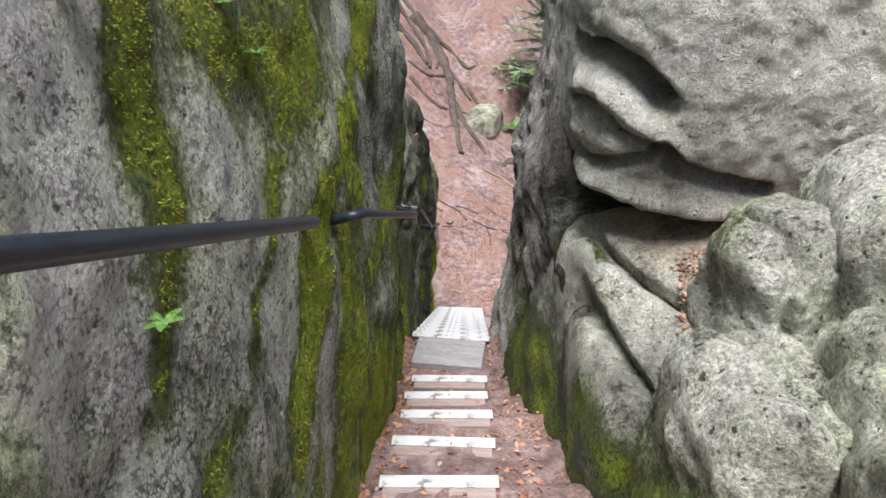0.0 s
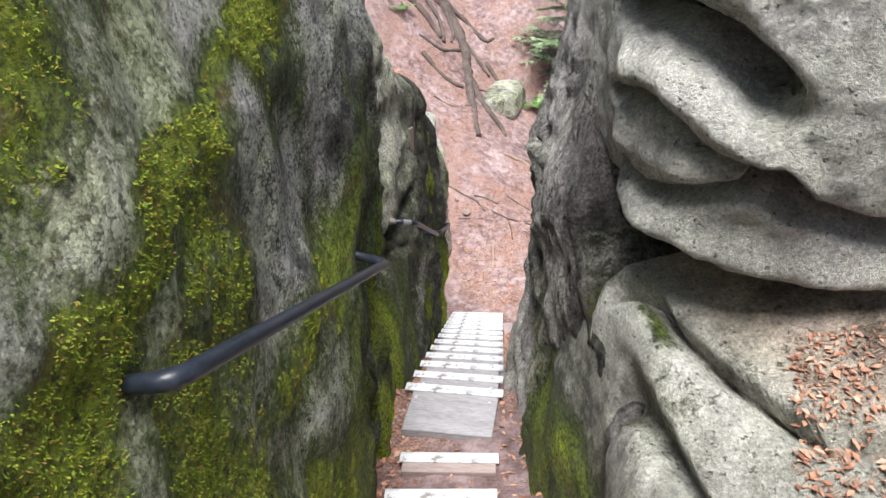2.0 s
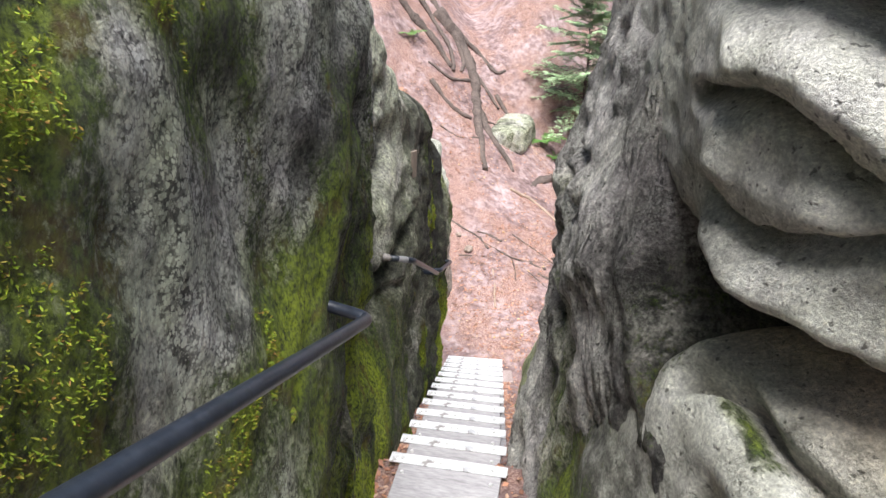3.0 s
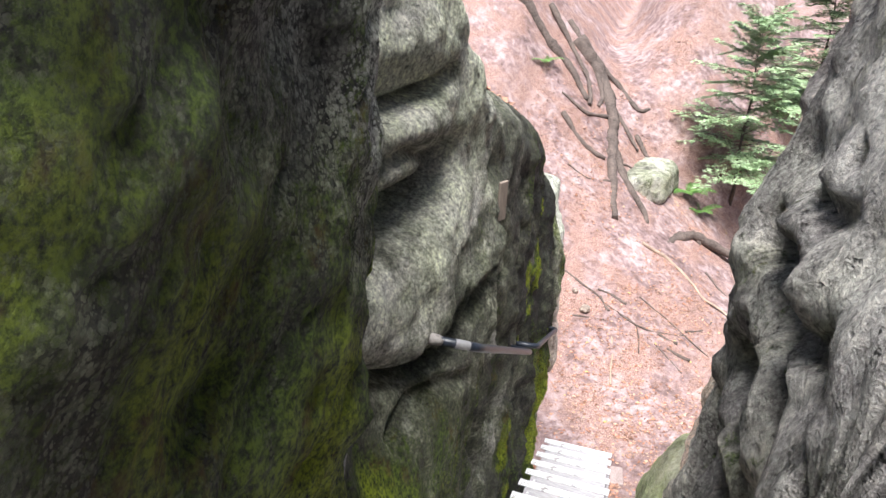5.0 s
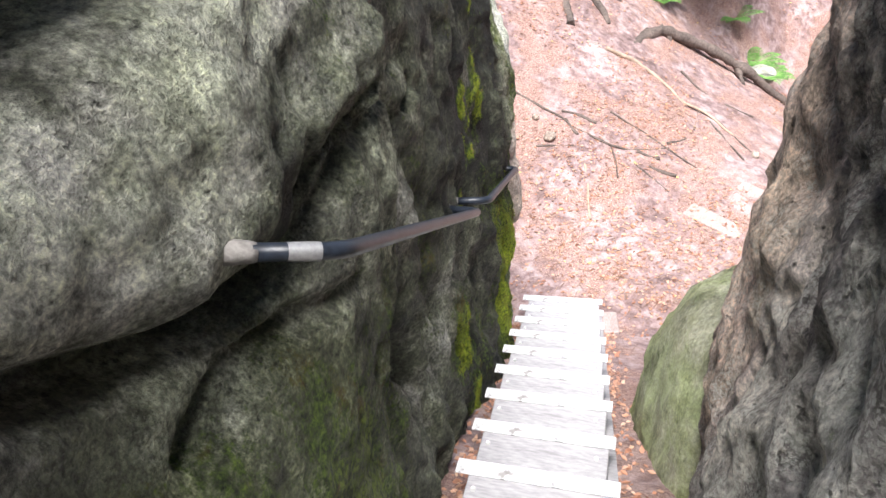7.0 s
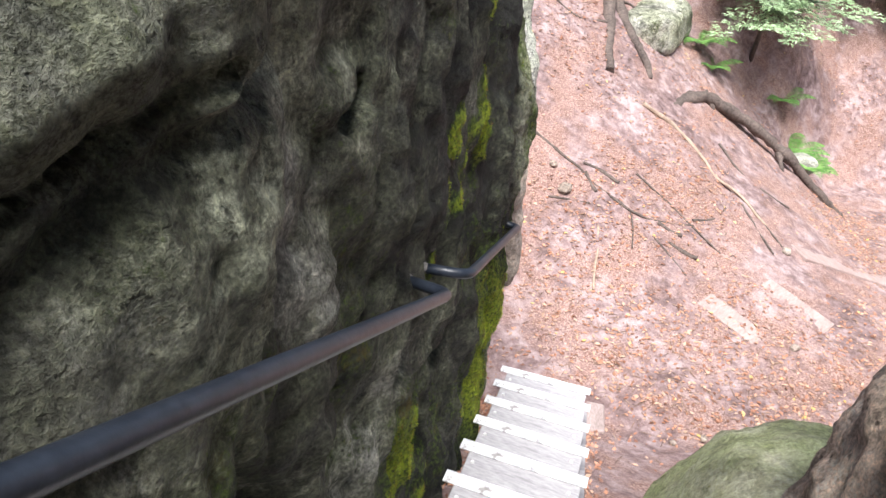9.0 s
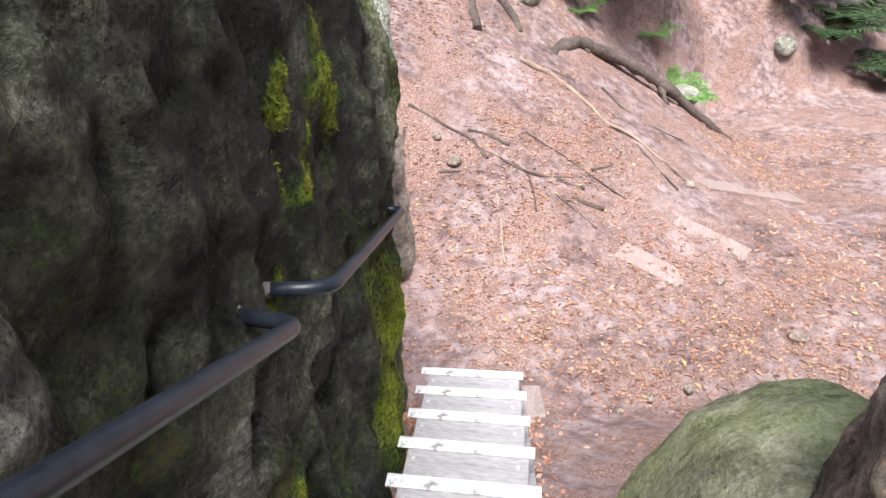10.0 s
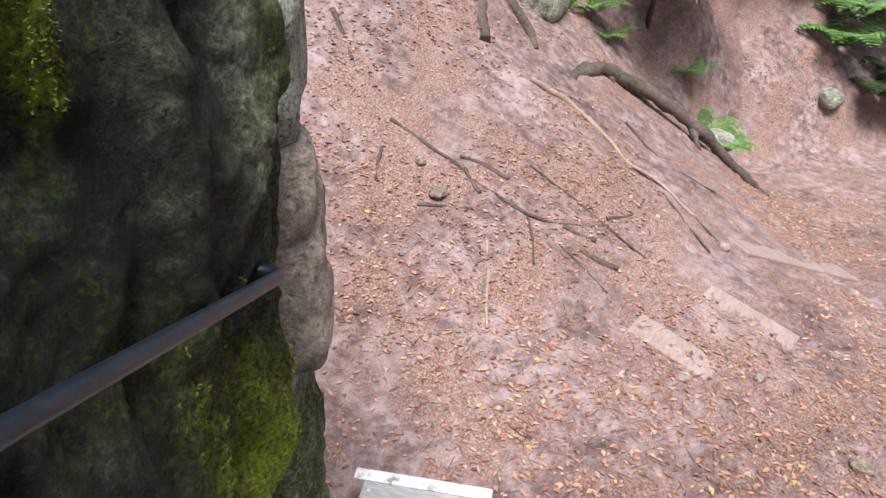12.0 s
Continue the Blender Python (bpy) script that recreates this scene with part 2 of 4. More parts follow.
M_YELLOW = varied_material("yellow leaf", (0.55, 0.36, 0.10), (0.60, 0.45, 0.22), rough=0.6)
M_TWIG = varied_material("spruce litter twigs", (0.10, 0.06, 0.04), (0.24, 0.15, 0.10), (0.40, 0.28, 0.2), rough=0.8)


# ---- mesh helpers ----
def link_bm(name, bm, material, parent=None, label=""):
    me = bpy.data.meshes.new(name)
    bm.to_mesh(me)
    bm.free()
    me.materials.append(material)
    ob = new(name, me)
    if parent is not None:
        ob.parent = parent
    if label:
        tagged(ob, label)
    return ob


def part(name, bm, material, parent, label=""):
    return link_bm(name, bm, material, parent, label)


def empty(name, at=(0, 0, 0)):
    ob = new(name)
    ob.location = at
    return ob


def shade(ob, on=True):
    ob.data.polygons.foreach_set("use_smooth", [on] * len(ob.data.polygons))
    return ob


def grid_rock(name, points, material, back, moss=None, tone=None, warm=None):
    """A solid rock from a grid of surface points (rows, columns, 3), closed behind by its rim moved by `back`."""
    nu, nv = points.shape[:2]
    flat = points.reshape(-1, 3)
    idx = np.arange(nu * nv).reshape(nu, nv)
    quads = np.stack([idx[:-1, :-1], idx[1:, :-1], idx[1:, 1:], idx[:-1, 1:]], -1).reshape(-1, 4).tolist()
    rim = np.concatenate([idx[:, 0], idx[-1, 1:], idx[-2::-1, -1], idx[0, -2:0:-1]])
    behind = flat[rim] + np.array(back, float)
    n = len(rim)
    base = nu * nv
    sides = [[int(rim[k]), base + k, base + (k + 1) % n, int(rim[(k + 1) % n])] for k in range(n)]
    cap = [[base + k for k in range(n)]]
    me = bpy.data.meshes.new(name)
    me.from_pydata(np.concatenate([flat, behind]).tolist(), [], quads + sides + cap)
    for key, values in (("moss", moss), ("tone", tone), ("warm", warm)):
        a = me.attributes.new(key, "FLOAT", "POINT")
        v = np.full(base + n, 0.5 if key == "tone" else 0.0)
        if values is not None:
            v[:base] = np.asarray(values, float).reshape(-1)
            v[base:] = v[rim]
        a.data.foreach_set("value", v)
    me.materials.append(material)
    bm = bmesh.new()
    bm.from_mesh(me)
    bmesh.ops.recalc_face_normals(bm, faces=bm.faces)
    bm.to_mesh(me)
    bm.free()
    return shade(new(name, me))


def ball_rock(name, centre, radii, material, power=2.4, turn=0.0, res=90, rough=0.05, seed=1, carve=None, paint=None, focus=0.0, hood=None):
    """A boulder: a rounded block with noise, carved by a function of its points and normals."""
    u = np.linspace(0, 2 * np.pi, res * 2, endpoint=False)
    u = u + 0.72 * focus * np.sin(u - 1.5 * np.pi + np.pi)
    v = np.linspace(-np.pi / 2, np.pi / 2, res)
    uu, vv = np.meshgrid(u, v, indexing="ij")
    d = np.stack([np.cos(vv) * np.cos(uu), np.cos(vv) * np.sin(uu), np.sin(vv)], -1)
    r = (np.abs(d) ** power).sum(-1) ** (-1 / power)
    p = d * r[..., None] * np.array(radii)
    c, s = math.cos(radians(turn)), math.sin(radians(turn))
    p = p @ np.array([[c, s, 0], [-s, c, 0], [0, 0, 1]]) + np.array(centre)
    nrm = p - np.array(centre)
    nrm /= np.linalg.norm(nrm, axis=-1, keepdims=True)
    shift = rough * (fbm(p, 1.7, 4, seed) + 0.35 * fbm(p, 6, 3, seed + 5)) + 0.006 * fbm(p, 30, 2, seed + 9)
    if carve:
        shift = shift + carve(p)
    p = p + nrm * shift[..., None]
    if hood:
        p = p + hood(p)
    p[:, 0], p[:, -1] = p[:, 0].mean(0), p[:, -1].mean(0)
    idx = np.arange(p.shape[0] * p.shape[1]).reshape(p.shape[:2])
    nxt = np.roll(idx, -1, 0)
    quads = np.stack([idx[:, :-1], nxt[:, :-1], nxt[:, 1:], idx[:, 1:]], -1).reshape(-1, 4).tolist()
    me = bpy.data.meshes.new(name)
    me.from_pydata(p.reshape(-1, 3).tolist(), [], quads)
    moss, tone = paint(p) if paint else (None, None)
    for key, values in (("moss", moss), ("tone", tone)):
        a = me.attributes.new(key, "FLOAT", "POINT")
        v = np.full(len(me.vertices), 0.0 if key == "moss" else 0.5) if values is None else np.asarray(values, float).reshape(-1)
        a.data.foreach_set("value", v)
    me.materials.append(material)
    bm = bmesh.new()
    bm.from_mesh(me)
    bmesh.ops.remove_doubles(bm, verts=bm.verts, dist=1e-5)
    bm.to_mesh(me)
    bm.free()
    return shade(new(name, me))


def tube_bm(path, radii, sides=8, wobble=0.0, seed=0, closed=True):
    """A tube along a path of points, with a radius at each."""
    bm = bmesh.new()
    pts = [Vector(p) for p in path]
    rings = []
    up = Vector((0, 0, 1))
    for k, p in enumerate(pts):
        d = (pts[min(k + 1, len(pts) - 1)] - pts[max(k - 1, 0)]).normalized()
        a = d.cross(up)
        a = a.normalized() if a.length > 1e-3 else Vector((1, 0, 0))
        b = a.cross(d)
        ring = []
        for j in range(sides):
            w = 2 * math.pi * j / sides
            r = radii[k] if hasattr(radii, "__len__") else radii
            if wobble:
                r *= 1 + wobble * noise.noise(Vector((p.x * 9 + seed, p.y * 9 + 3 * math.cos(w), p.z * 9 + 3 * math.sin(w))))
            ring.append(bm.verts.new(p + (a * math.cos(w) + b * math.sin(w)) * r))
        rings.append(ring)
    for r0, r1 in zip(rings[:-1], rings[1:]):
        for j in range(sides):
            bm.faces.new((r0[j], r0[(j + 1) % sides], r1[(j + 1) % sides], r1[j])).smooth = True
    if closed:
        bm.faces.new(rings[0][::-1])
        bm.faces.new(rings[-1])
    return bm


def spline(points, steps=8):
    """A smooth line through points (Catmull-Rom)."""
    pts = [Vector(p) for p in points]
    pts = [2 * pts[0] - pts[1], *pts, 2 * pts[-1] - pts[-2]]
    out = []
    for a, b, c, d in zip(pts, pts[1:], pts[2:], pts[3:]):
        for k in range(steps):
            t = k / steps
            out.append(0.5 * (2 * b + (c - a) * t + (2 * a - 5 * b + 4 * c - d) * t * t + (3 * b - a - 3 * c + d) * t ** 3))
    return out + [pts[-2]]


def box_bm(x0, x1, y0, y1, z0, z1, bevel=0.004, bm=None):
    bm = bm or bmesh.new()
    made = bmesh.ops.create_cube(bm, size=1.0, matrix=Matrix.Translation(((x0 + x1) / 2, (y0 + y1) / 2, (z0 + z1) / 2)) @ Matrix.Diagonal((x1 - x0, y1 - y0, z1 - z0, 1)))
    if bevel:
        edges = list({e for v in made["verts"] for e in v.link_edges})
        bmesh.ops.bevel(bm, geom=edges, offset=bevel, segments=2, affect="EDGES", profile=0.5)
    return bm


# ---- ground: one sheet, the stair cutting, the trodden court and the bank behind ----
UPPER = [(4.50, 2.72), (4.12, 2.89), (3.77, 3.05), (3.41, 3.20), (3.00, 3.36), (2.58, 3.52), (2.16, 3.67), (1.74, 3.82), (1.32, 3.97), (0.90, 4.12), (0.48, 4.27), (0.06, 4.42)]
RISES, TOP, FOOT = 12, (5.06, 2.655), (9.40, 0.20)


def stair_height(y):
    z = np.interp(y, [TOP[0], FOOT[0]], [TOP[1] - 0.02, FOOT[1] - 0.17]) - 0.10 * smooth(TOP[0], TOP[0] + 0.3, y)
    z = np.where(y < TOP[0], TOP[1] - 0.03, z)
    for (y0, z0), (y1, z1) in zip([TOP] + UPPER[:-1], UPPER):
        inside = (y <= y0) & (y > y1)
        f = (y0 - y) / (y0 - y1)
        z = np.where(inside, z0 - 0.02 + 0.25 * (z1 - z0) * f + 0.75 * (z1 - z0) * smooth(0.86, 0.99, f), z)
    return np.where(y <= UPPER[-1][0], UPPER[-1][1], z)


def court_height(x, y):
    d = y - 9.8
    s = 0.25 * np.log1p(np.exp(np.clip(d / 0.25, -40, 40)))
    s = np.where(s > 4.5, 4.5 + 2.5 * np.tanh((s - 4.5) / 2.5), s)
    f = np.clip(0.37 - 0.155 * x, -0.16, 0.62)
    rise = np.clip(y - 14.9 - 0.5 * np.clip(x - 2.5, 0, 9), 0, 30)
    bank = 0.85 * np.minimum(rise, 5) * smooth(0.0, 1.2, rise) * smooth(-0.4, 1.4, x) * (1 - 0.75 * smooth(4.5, 8, x))
    left = 0.5 * np.clip(-1.2 - x, 0, 6) * smooth(9, 12, y)
    return s * f + bank + left


def ground_height(x, y):
    x, y = np.asarray(x, float), np.asarray(y, float)
    court = court_height(x, y)
    k = smooth(9.3, 9.75, y)
    p = np.stack([x, y, 0 * x], -1)
    slope = np.interp(y, [-6, 0.06, 5.06, 9.4], [5.2, 4.4, 2.6, 0.05])
    out = smooth(0.9, 1.4, np.abs(x - 0.3))
    stair = stair_height(y) * (1 - out) + (slope - 0.1) * out
    hill_left = np.clip(5.4 + 0.25 * fbm(p, 0.5, 3, 5) - slope, 0, 9) * smooth(-1.5, -2.6, x) * smooth(8.6, 7.4, y)
    hill_right = np.clip(4.3 + 0.25 * fbm(p, 0.5, 3, 6) - slope, 0, 9) * smooth(2.1, 3.2, x) * smooth(7.4, 5.2, y)
    z = court * k + (stair + hill_left + hill_right) * (1 - k)
    return z + 0.035 * fbm(p, 0.9, 3, 3) + 0.015 * fbm(p, 5, 3, 8) + 0.008 * fbm(p, 20, 3, 9)


xs = np.concatenate([np.linspace(-60, -6, 22), np.linspace(-5.5, -1.6, 20), np.arange(-1.5, 4.3, 0.045), np.linspace(4.4, 9, 50), np.linspace(10, 60, 22)])
ys = np.concatenate([np.linspace(-40, -2, 16), np.arange(-1.5, 15.5, 0.045), np.linspace(15.6, 24, 70), np.linspace(25, 120, 26)])
gx, gy = np.meshgrid(xs, ys, indexing="ij")
gz = ground_height(gx, gy)
idx = np.arange(gx.size).reshape(gx.shape)
me = bpy.data.meshes.new("ground")
me.from_pydata(np.stack([gx, gy, gz], -1).reshape(-1, 3).tolist(), [], np.stack([idx[:-1, :-1], idx[1:, :-1], idx[1:, 1:], idx[:-1, 1:]], -1).reshape(-1, 4).tolist())
me.materials.append(M_SOIL)
tagged(shade(new("ground", me)), "reddish trodden forest soil with needles and leaf litter", "ground", kind="structure")


def on_ground(x, y, lift=0.0):
    return Vector((x, y, float(ground_height(x, y)) + lift))


# ---- rocks of the cleft ----
def rim(d, r):
    """How far a rounded edge falls back at a distance d inside it."""
    q = np.clip(1 - d / r, 0, 1)
    return r * (1 - np.sqrt(np.clip(1 - q * q, 0, 1)))


def groove(p, line, depth, width, keep=(1, 1, 1), power=2):
    """A furrow along a line; keep drops the axis that the surface faces."""
    k = np.array(keep, float)
    line = [tuple(np.array(q, float) * k) for q in line]
    return -depth * np.exp(-(line_gap(p * k, line) / width) ** power)


ACROSS_X, ACROSS_Y, ACROSS_Z = (0, 1, 1), (1, 0, 1), (1, 1, 0)


def left_near_wall():
    y, z = np.meshgrid(np.arange(-2.2, 5.24, 0.026), np.arange(2.2, 6.6, 0.026), indexing="ij")
    x = -0.03 + 0.05 * (y - 3.4) - 0.13 * np.clip(z - 4.75, 0, 9) - 0.06 * np.clip(3.9 - z, 0, 9)
    p = np.stack([x, y, z], -1)
    flute = fbm(np.stack([y * 1.0, z * 0.35, 0 * y], -1), 4.5, 3, 21)
    x = x + 0.045 * fbm(p, 1.1, 3, 2) + 0.022 * flute + 0.012 * fbm(p, 7, 3, 4) + 0.006 * fbm(p, 24, 3, 6)
    x = x + 0.04 * fbm(p, 5, 4, 7) * smooth(3.9, 4.5, y)
    x = x - 0.095 * smooth(4.0, 4.8, y) - rim(5.24 - y, 0.36) * 0.9 - rim(6.6 - z, 0.6)
    p = np.stack([x, y, z], -1)
    moss = np.zeros(x.shape)
    ragged = p + 0.06 * np.stack([0 * y, fbm(p, 5, 4, 34), fbm(p, 5, 4, 35)], -1)
    broken = 0.75 + 0.25 * smooth(-0.5, 0.25, fbm(p, 6, 4, 36))
    for line, w, a in MOSS_NEAR:
        moss = np.maximum(moss, a * broken * np.exp(-(line_gap(ragged, line) / w) ** 2))
    moss = np.maximum(moss, 0.05 * smooth(3.9, 4.5, y) + 0.02 + 0.06 * smooth(2.6, 3.5, y) + 0.22 * smooth(4.3, 3.7, z) + 0.30 * fbm(np.stack([y, z * 0.6, 0 * y], -1), 2.0, 3, 33))
    moss = moss + 0.16 * fbm(np.stack([y, z * 0.4, 0 * y], -1), 5, 3, 31)
    # Darker past y 3.2: algae-dark stone plus painted shade of the narrow cleft.
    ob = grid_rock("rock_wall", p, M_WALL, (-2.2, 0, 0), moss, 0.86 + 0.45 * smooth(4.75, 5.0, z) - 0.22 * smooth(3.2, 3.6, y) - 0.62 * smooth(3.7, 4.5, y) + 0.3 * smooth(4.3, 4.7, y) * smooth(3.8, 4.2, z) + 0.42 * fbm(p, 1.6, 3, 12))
    return tagged(ob, "tall dark grey sandstone wall streaked with green moss", "rock wall", kind="structure")


def left_far_wall():
    y, t = np.meshgrid(np.concatenate([np.arange(4.55, 6.5, 0.014), np.arange(6.5, 8.77, 0.022)]), np.linspace(0, 1, 300), indexing="ij")
    top = np.interp(y, [4.5, 5.6, 6.1, 6.6, 7.7, 8.2, 8.7], [5.1, 4.9, 4.55, 4.05, 3.68, 3.4, 3.1])
    z = -0.4 + (top + 0.4) * t
    x = -0.10 + 0 * y
    x = x - 0.17 * np.exp(-((y - 5.45) / 0.5) ** 2) * smooth(2.7, 3.2, z)
    x = x - 0.05 * smooth(2.0, 1.0, z) + 0.06 * np.exp(-((y - 6.2) / 0.28) ** 2 - ((z - 3.1) / 0.25) ** 2)
    x = x - 0.10 * smooth(3.3, 4.3, z) * smooth(7.6, 6.0, y)
    p = np.stack([x, y, z], -1)
    for line, depth, w in CREASES_LEFT:
        x = x + groove(p, line, depth, w, ACROSS_X)
    for line, height, w in RIDGES_LEFT:
        x = x - groove(p, line, height, w, ACROSS_X)
    flute = fbm(np.stack([y, z * 0.22, 0 * y], -1), 8, 3, 41) * smooth(6.0, 6.4, y + (3.2 - z) * 0.35) * smooth(3.9, 3.2, z)
    x = x + 0.045 * flute + 0.05 * smooth(7.9, 8.6, y) * smooth(3.0, 2.4, z) + 0.05 * fbm(p, 1.0, 3, 14) + 0.03 * fbm(p, 5, 4, 15) * (1 - 0.7 * np.exp(-(((y - 5.7) / 0.5) ** 2) ** 2)) + 0.008 * fbm(p, 22, 3, 16) + (0.03 * np.abs(fbm(p * np.array([1, 1, 0.7]), 6, 3, 18)) - 0.012) * smooth(6.1, 6.4, y)
    x = x - rim(np.clip(8.76 - y, 0, 9), 0.18) - rim(top - z, 0.28)
    p = np.stack([x, y, z], -1)
    bound = np.interp(z, [3.0, 3.29, 3.42, 3.53, 3.575, 3.615, 4.0], [5.77, 5.86, 5.92, 6.0, 6.17, 6.40, 6.63]) + 0.05 * fbm(np.stack([y, z, 0 * y], -1), 4, 2, 19)
    pale = smooth(0.08, -0.08, y - bound) * smooth(2.95, 3.3, z)
    moss = 0.30 * smooth(8.15, 8.45, y) * smooth(2.0, 1.4, z) + 0.14 * smooth(7.2, 8.0, y)
    ragged = p + 0.07 * np.stack([0 * y, fbm(p, 6, 4, 54), fbm(p, 6, 4, 55)], -1)
    broken = 0.7 + 0.3 * smooth(-0.5, 0.25, fbm(p, 7, 4, 56))
    for line, w, a in MOSS_FAR:
        moss = np.maximum(moss, a * broken * np.exp(-(line_gap(ragged, line) / w) ** 2))
    # Recess shade before y 5.6 is painted as extra moss and darker tone.
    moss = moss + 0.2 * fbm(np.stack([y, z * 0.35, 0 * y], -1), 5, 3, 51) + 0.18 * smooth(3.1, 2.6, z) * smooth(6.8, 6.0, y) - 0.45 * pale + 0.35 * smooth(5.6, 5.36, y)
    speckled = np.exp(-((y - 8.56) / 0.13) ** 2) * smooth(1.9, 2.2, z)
    # Rock under the belly overhang, near y 6.25, is toned lighter in place of light.
    # Tone steps down past y 6.1: dark algae and painted cleft shade.
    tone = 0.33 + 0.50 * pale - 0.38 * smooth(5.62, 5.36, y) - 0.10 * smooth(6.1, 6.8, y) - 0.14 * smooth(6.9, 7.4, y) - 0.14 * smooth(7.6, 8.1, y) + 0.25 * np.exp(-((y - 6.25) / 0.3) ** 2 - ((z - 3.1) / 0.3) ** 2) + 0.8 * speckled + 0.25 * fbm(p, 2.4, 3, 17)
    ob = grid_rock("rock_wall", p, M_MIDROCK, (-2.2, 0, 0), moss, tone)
    return tagged(ob, "grey sandstone rock with a pale belly, deep creases and mossy edge", "rock wall", kind="structure")


def right_wall():
    y, t = np.meshgrid(np.arange(1.6, 7.3, 0.021), np.linspace(0, 1, 250), indexing="ij")
    top = np.interp(y, [1.6, 2.6, 3.4, 3.75, 4.25, 4.55, 7.3], [3.3, 3.2, 3.50, 3.70, 4.05, 5.35, 5.2])
    z = -0.3 + (top + 0.3) * t
    x = 0.67 + 0.15 * np.clip(4.6 - y, 0, 9) + 0.24 * np.clip(z - 3.95, 0, 9) - 0.14 * smooth(3.3, 2.4, z) + 0.05 * smooth(2.0, 0.5, z)
    x = x - 0.10 * smooth(3.9, 3.0, y) * smooth(3.6, 2.8, z)
    x = x + (0.24 - 0.02 * smooth(3.5, 2.9, z)) * np.clip(y - 5.45, 0, 9)
    p = np.stack([x, y, z], -1)
    for line, depth, w in CREASES_RIGHT:
        x = x - groove(p, line, depth, w, ACROSS_X)
    for line, height, w in COLUMNS_RIGHT:
        x = x + groove(p, line, height, w, ACROSS_X)
    flute = fbm(np.stack([y, z * 0.25, 0 * y], -1), 6, 3, 61)
    x = x + 0.03 * flute + 0.03 * fbm(p, 1.2, 3, 62) + 0.02 * fbm(p * np.array([1, 1, 0.6]), 3.0, 2, 67) * smooth(4.4, 4.9, y) + 0.03 * fbm(p, 6, 3, 63) + 0.014 * fbm(p, 18, 3, 64) + 0.035 * np.abs(fbm(p, 10, 2, 68)) * smooth(5.35, 5.7, y) * smooth(6.7, 6.2, y)
    x = x + rim(7.3 - y, 0.4) + rim(top - z, 0.12)
    p = np.stack([x, y, z], -1)
    brown = smooth(5.5, 6.2, y)
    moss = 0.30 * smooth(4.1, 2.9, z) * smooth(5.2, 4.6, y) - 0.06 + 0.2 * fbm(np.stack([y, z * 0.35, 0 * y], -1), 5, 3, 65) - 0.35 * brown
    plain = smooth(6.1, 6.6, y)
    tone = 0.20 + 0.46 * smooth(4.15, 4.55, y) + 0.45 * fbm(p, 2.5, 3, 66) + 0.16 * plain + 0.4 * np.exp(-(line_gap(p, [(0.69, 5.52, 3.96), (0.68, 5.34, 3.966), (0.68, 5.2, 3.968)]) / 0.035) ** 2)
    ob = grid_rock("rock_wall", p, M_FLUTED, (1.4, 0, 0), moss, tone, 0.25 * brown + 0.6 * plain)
    return tagged(ob, "dark fluted sandstone wall of the narrow cleft", "rock wall", kind="structure")


def ledge_rock():
    """The pale sloping ledge under the great boulder, falling steeply into the cleft."""
    y, t = np.meshgrid(np.arange(1.2, 4.6, 0.024), np.linspace(0, 1, 150), indexing="ij")
    lift = 0.45 * (y - 3.5) * smooth(4.4, 3.6, y) - 0.22 * smooth(4.0, 4.4, y) - 0.25 * smooth(3.0, 1.5, y)
    fine = np.linspace(-0.2, 1.2, 561)
    soft = np.hanning(97) / np.hanning(97).sum()
    knots = [-0.2, 0, 0.3, 0.45, 0.55, 0.75, 1, 1.2]
    x = np.interp(t, fine, np.convolve(np.interp(fine, knots, [0.55, 0.62, 0.73, 0.78, 0.84, 1.35, 2.6, 3.6]), soft, "same"))
    z = np.interp(t, fine, np.convolve(np.interp(fine, knots, [1.1, 1.9, 3.1, 3.68, 3.90, 3.99, 4.35, 4.6]), soft, "same")) + lift * smooth(0.15, 0.5, t)
    x = x + 0.05 * np.clip(3.6 - y, 0, 2) - 0.10 * smooth(3.7, 4.3, y)
    p = np.stack([x, y, z], -1)
    push = 0.05 * fbm(p, 1.3, 3, 71) + 0.014 * fbm(p, 7, 3, 72) + 0.005 * fbm(p, 25, 3, 73)
    for line, depth, w in CREASES_LEDGE:
        push = push + groove(p, line, depth, w, ACROSS_Z)
    x, z = x - 0.7 * push, z + 0.7 * push
    p = np.stack([x, y, z], -1)
    moss = 0.32 * smooth(3.8, 3.2, z) + 0.18 * fbm(p, 4, 3, 74)
    for line, w, a in MOSS_LEDGE:
        moss = np.maximum(moss, a * np.exp(-(line_gap(p, line) / w) ** 2))
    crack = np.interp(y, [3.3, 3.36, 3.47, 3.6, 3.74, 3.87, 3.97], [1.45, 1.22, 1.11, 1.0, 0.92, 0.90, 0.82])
    # Tone darkens down the face into the cleft, and again right of the crack.
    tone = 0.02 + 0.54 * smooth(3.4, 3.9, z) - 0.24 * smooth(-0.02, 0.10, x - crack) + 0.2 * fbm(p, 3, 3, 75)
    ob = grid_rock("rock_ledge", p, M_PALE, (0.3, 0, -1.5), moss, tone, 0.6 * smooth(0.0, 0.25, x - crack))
    return tagged(ob, "pale sloping sandstone ledge with curved cracks", "rock ledge", kind="structure")


def head_carve(p):
    s = 0.0
    for line, depth, w, power in CREASES_HEAD:
        s = s + groove(p, line, depth, w, power=power)
    for line, height, w in RIDGES_HEAD:
        s = s - groove(p, line, height, w)
    return s


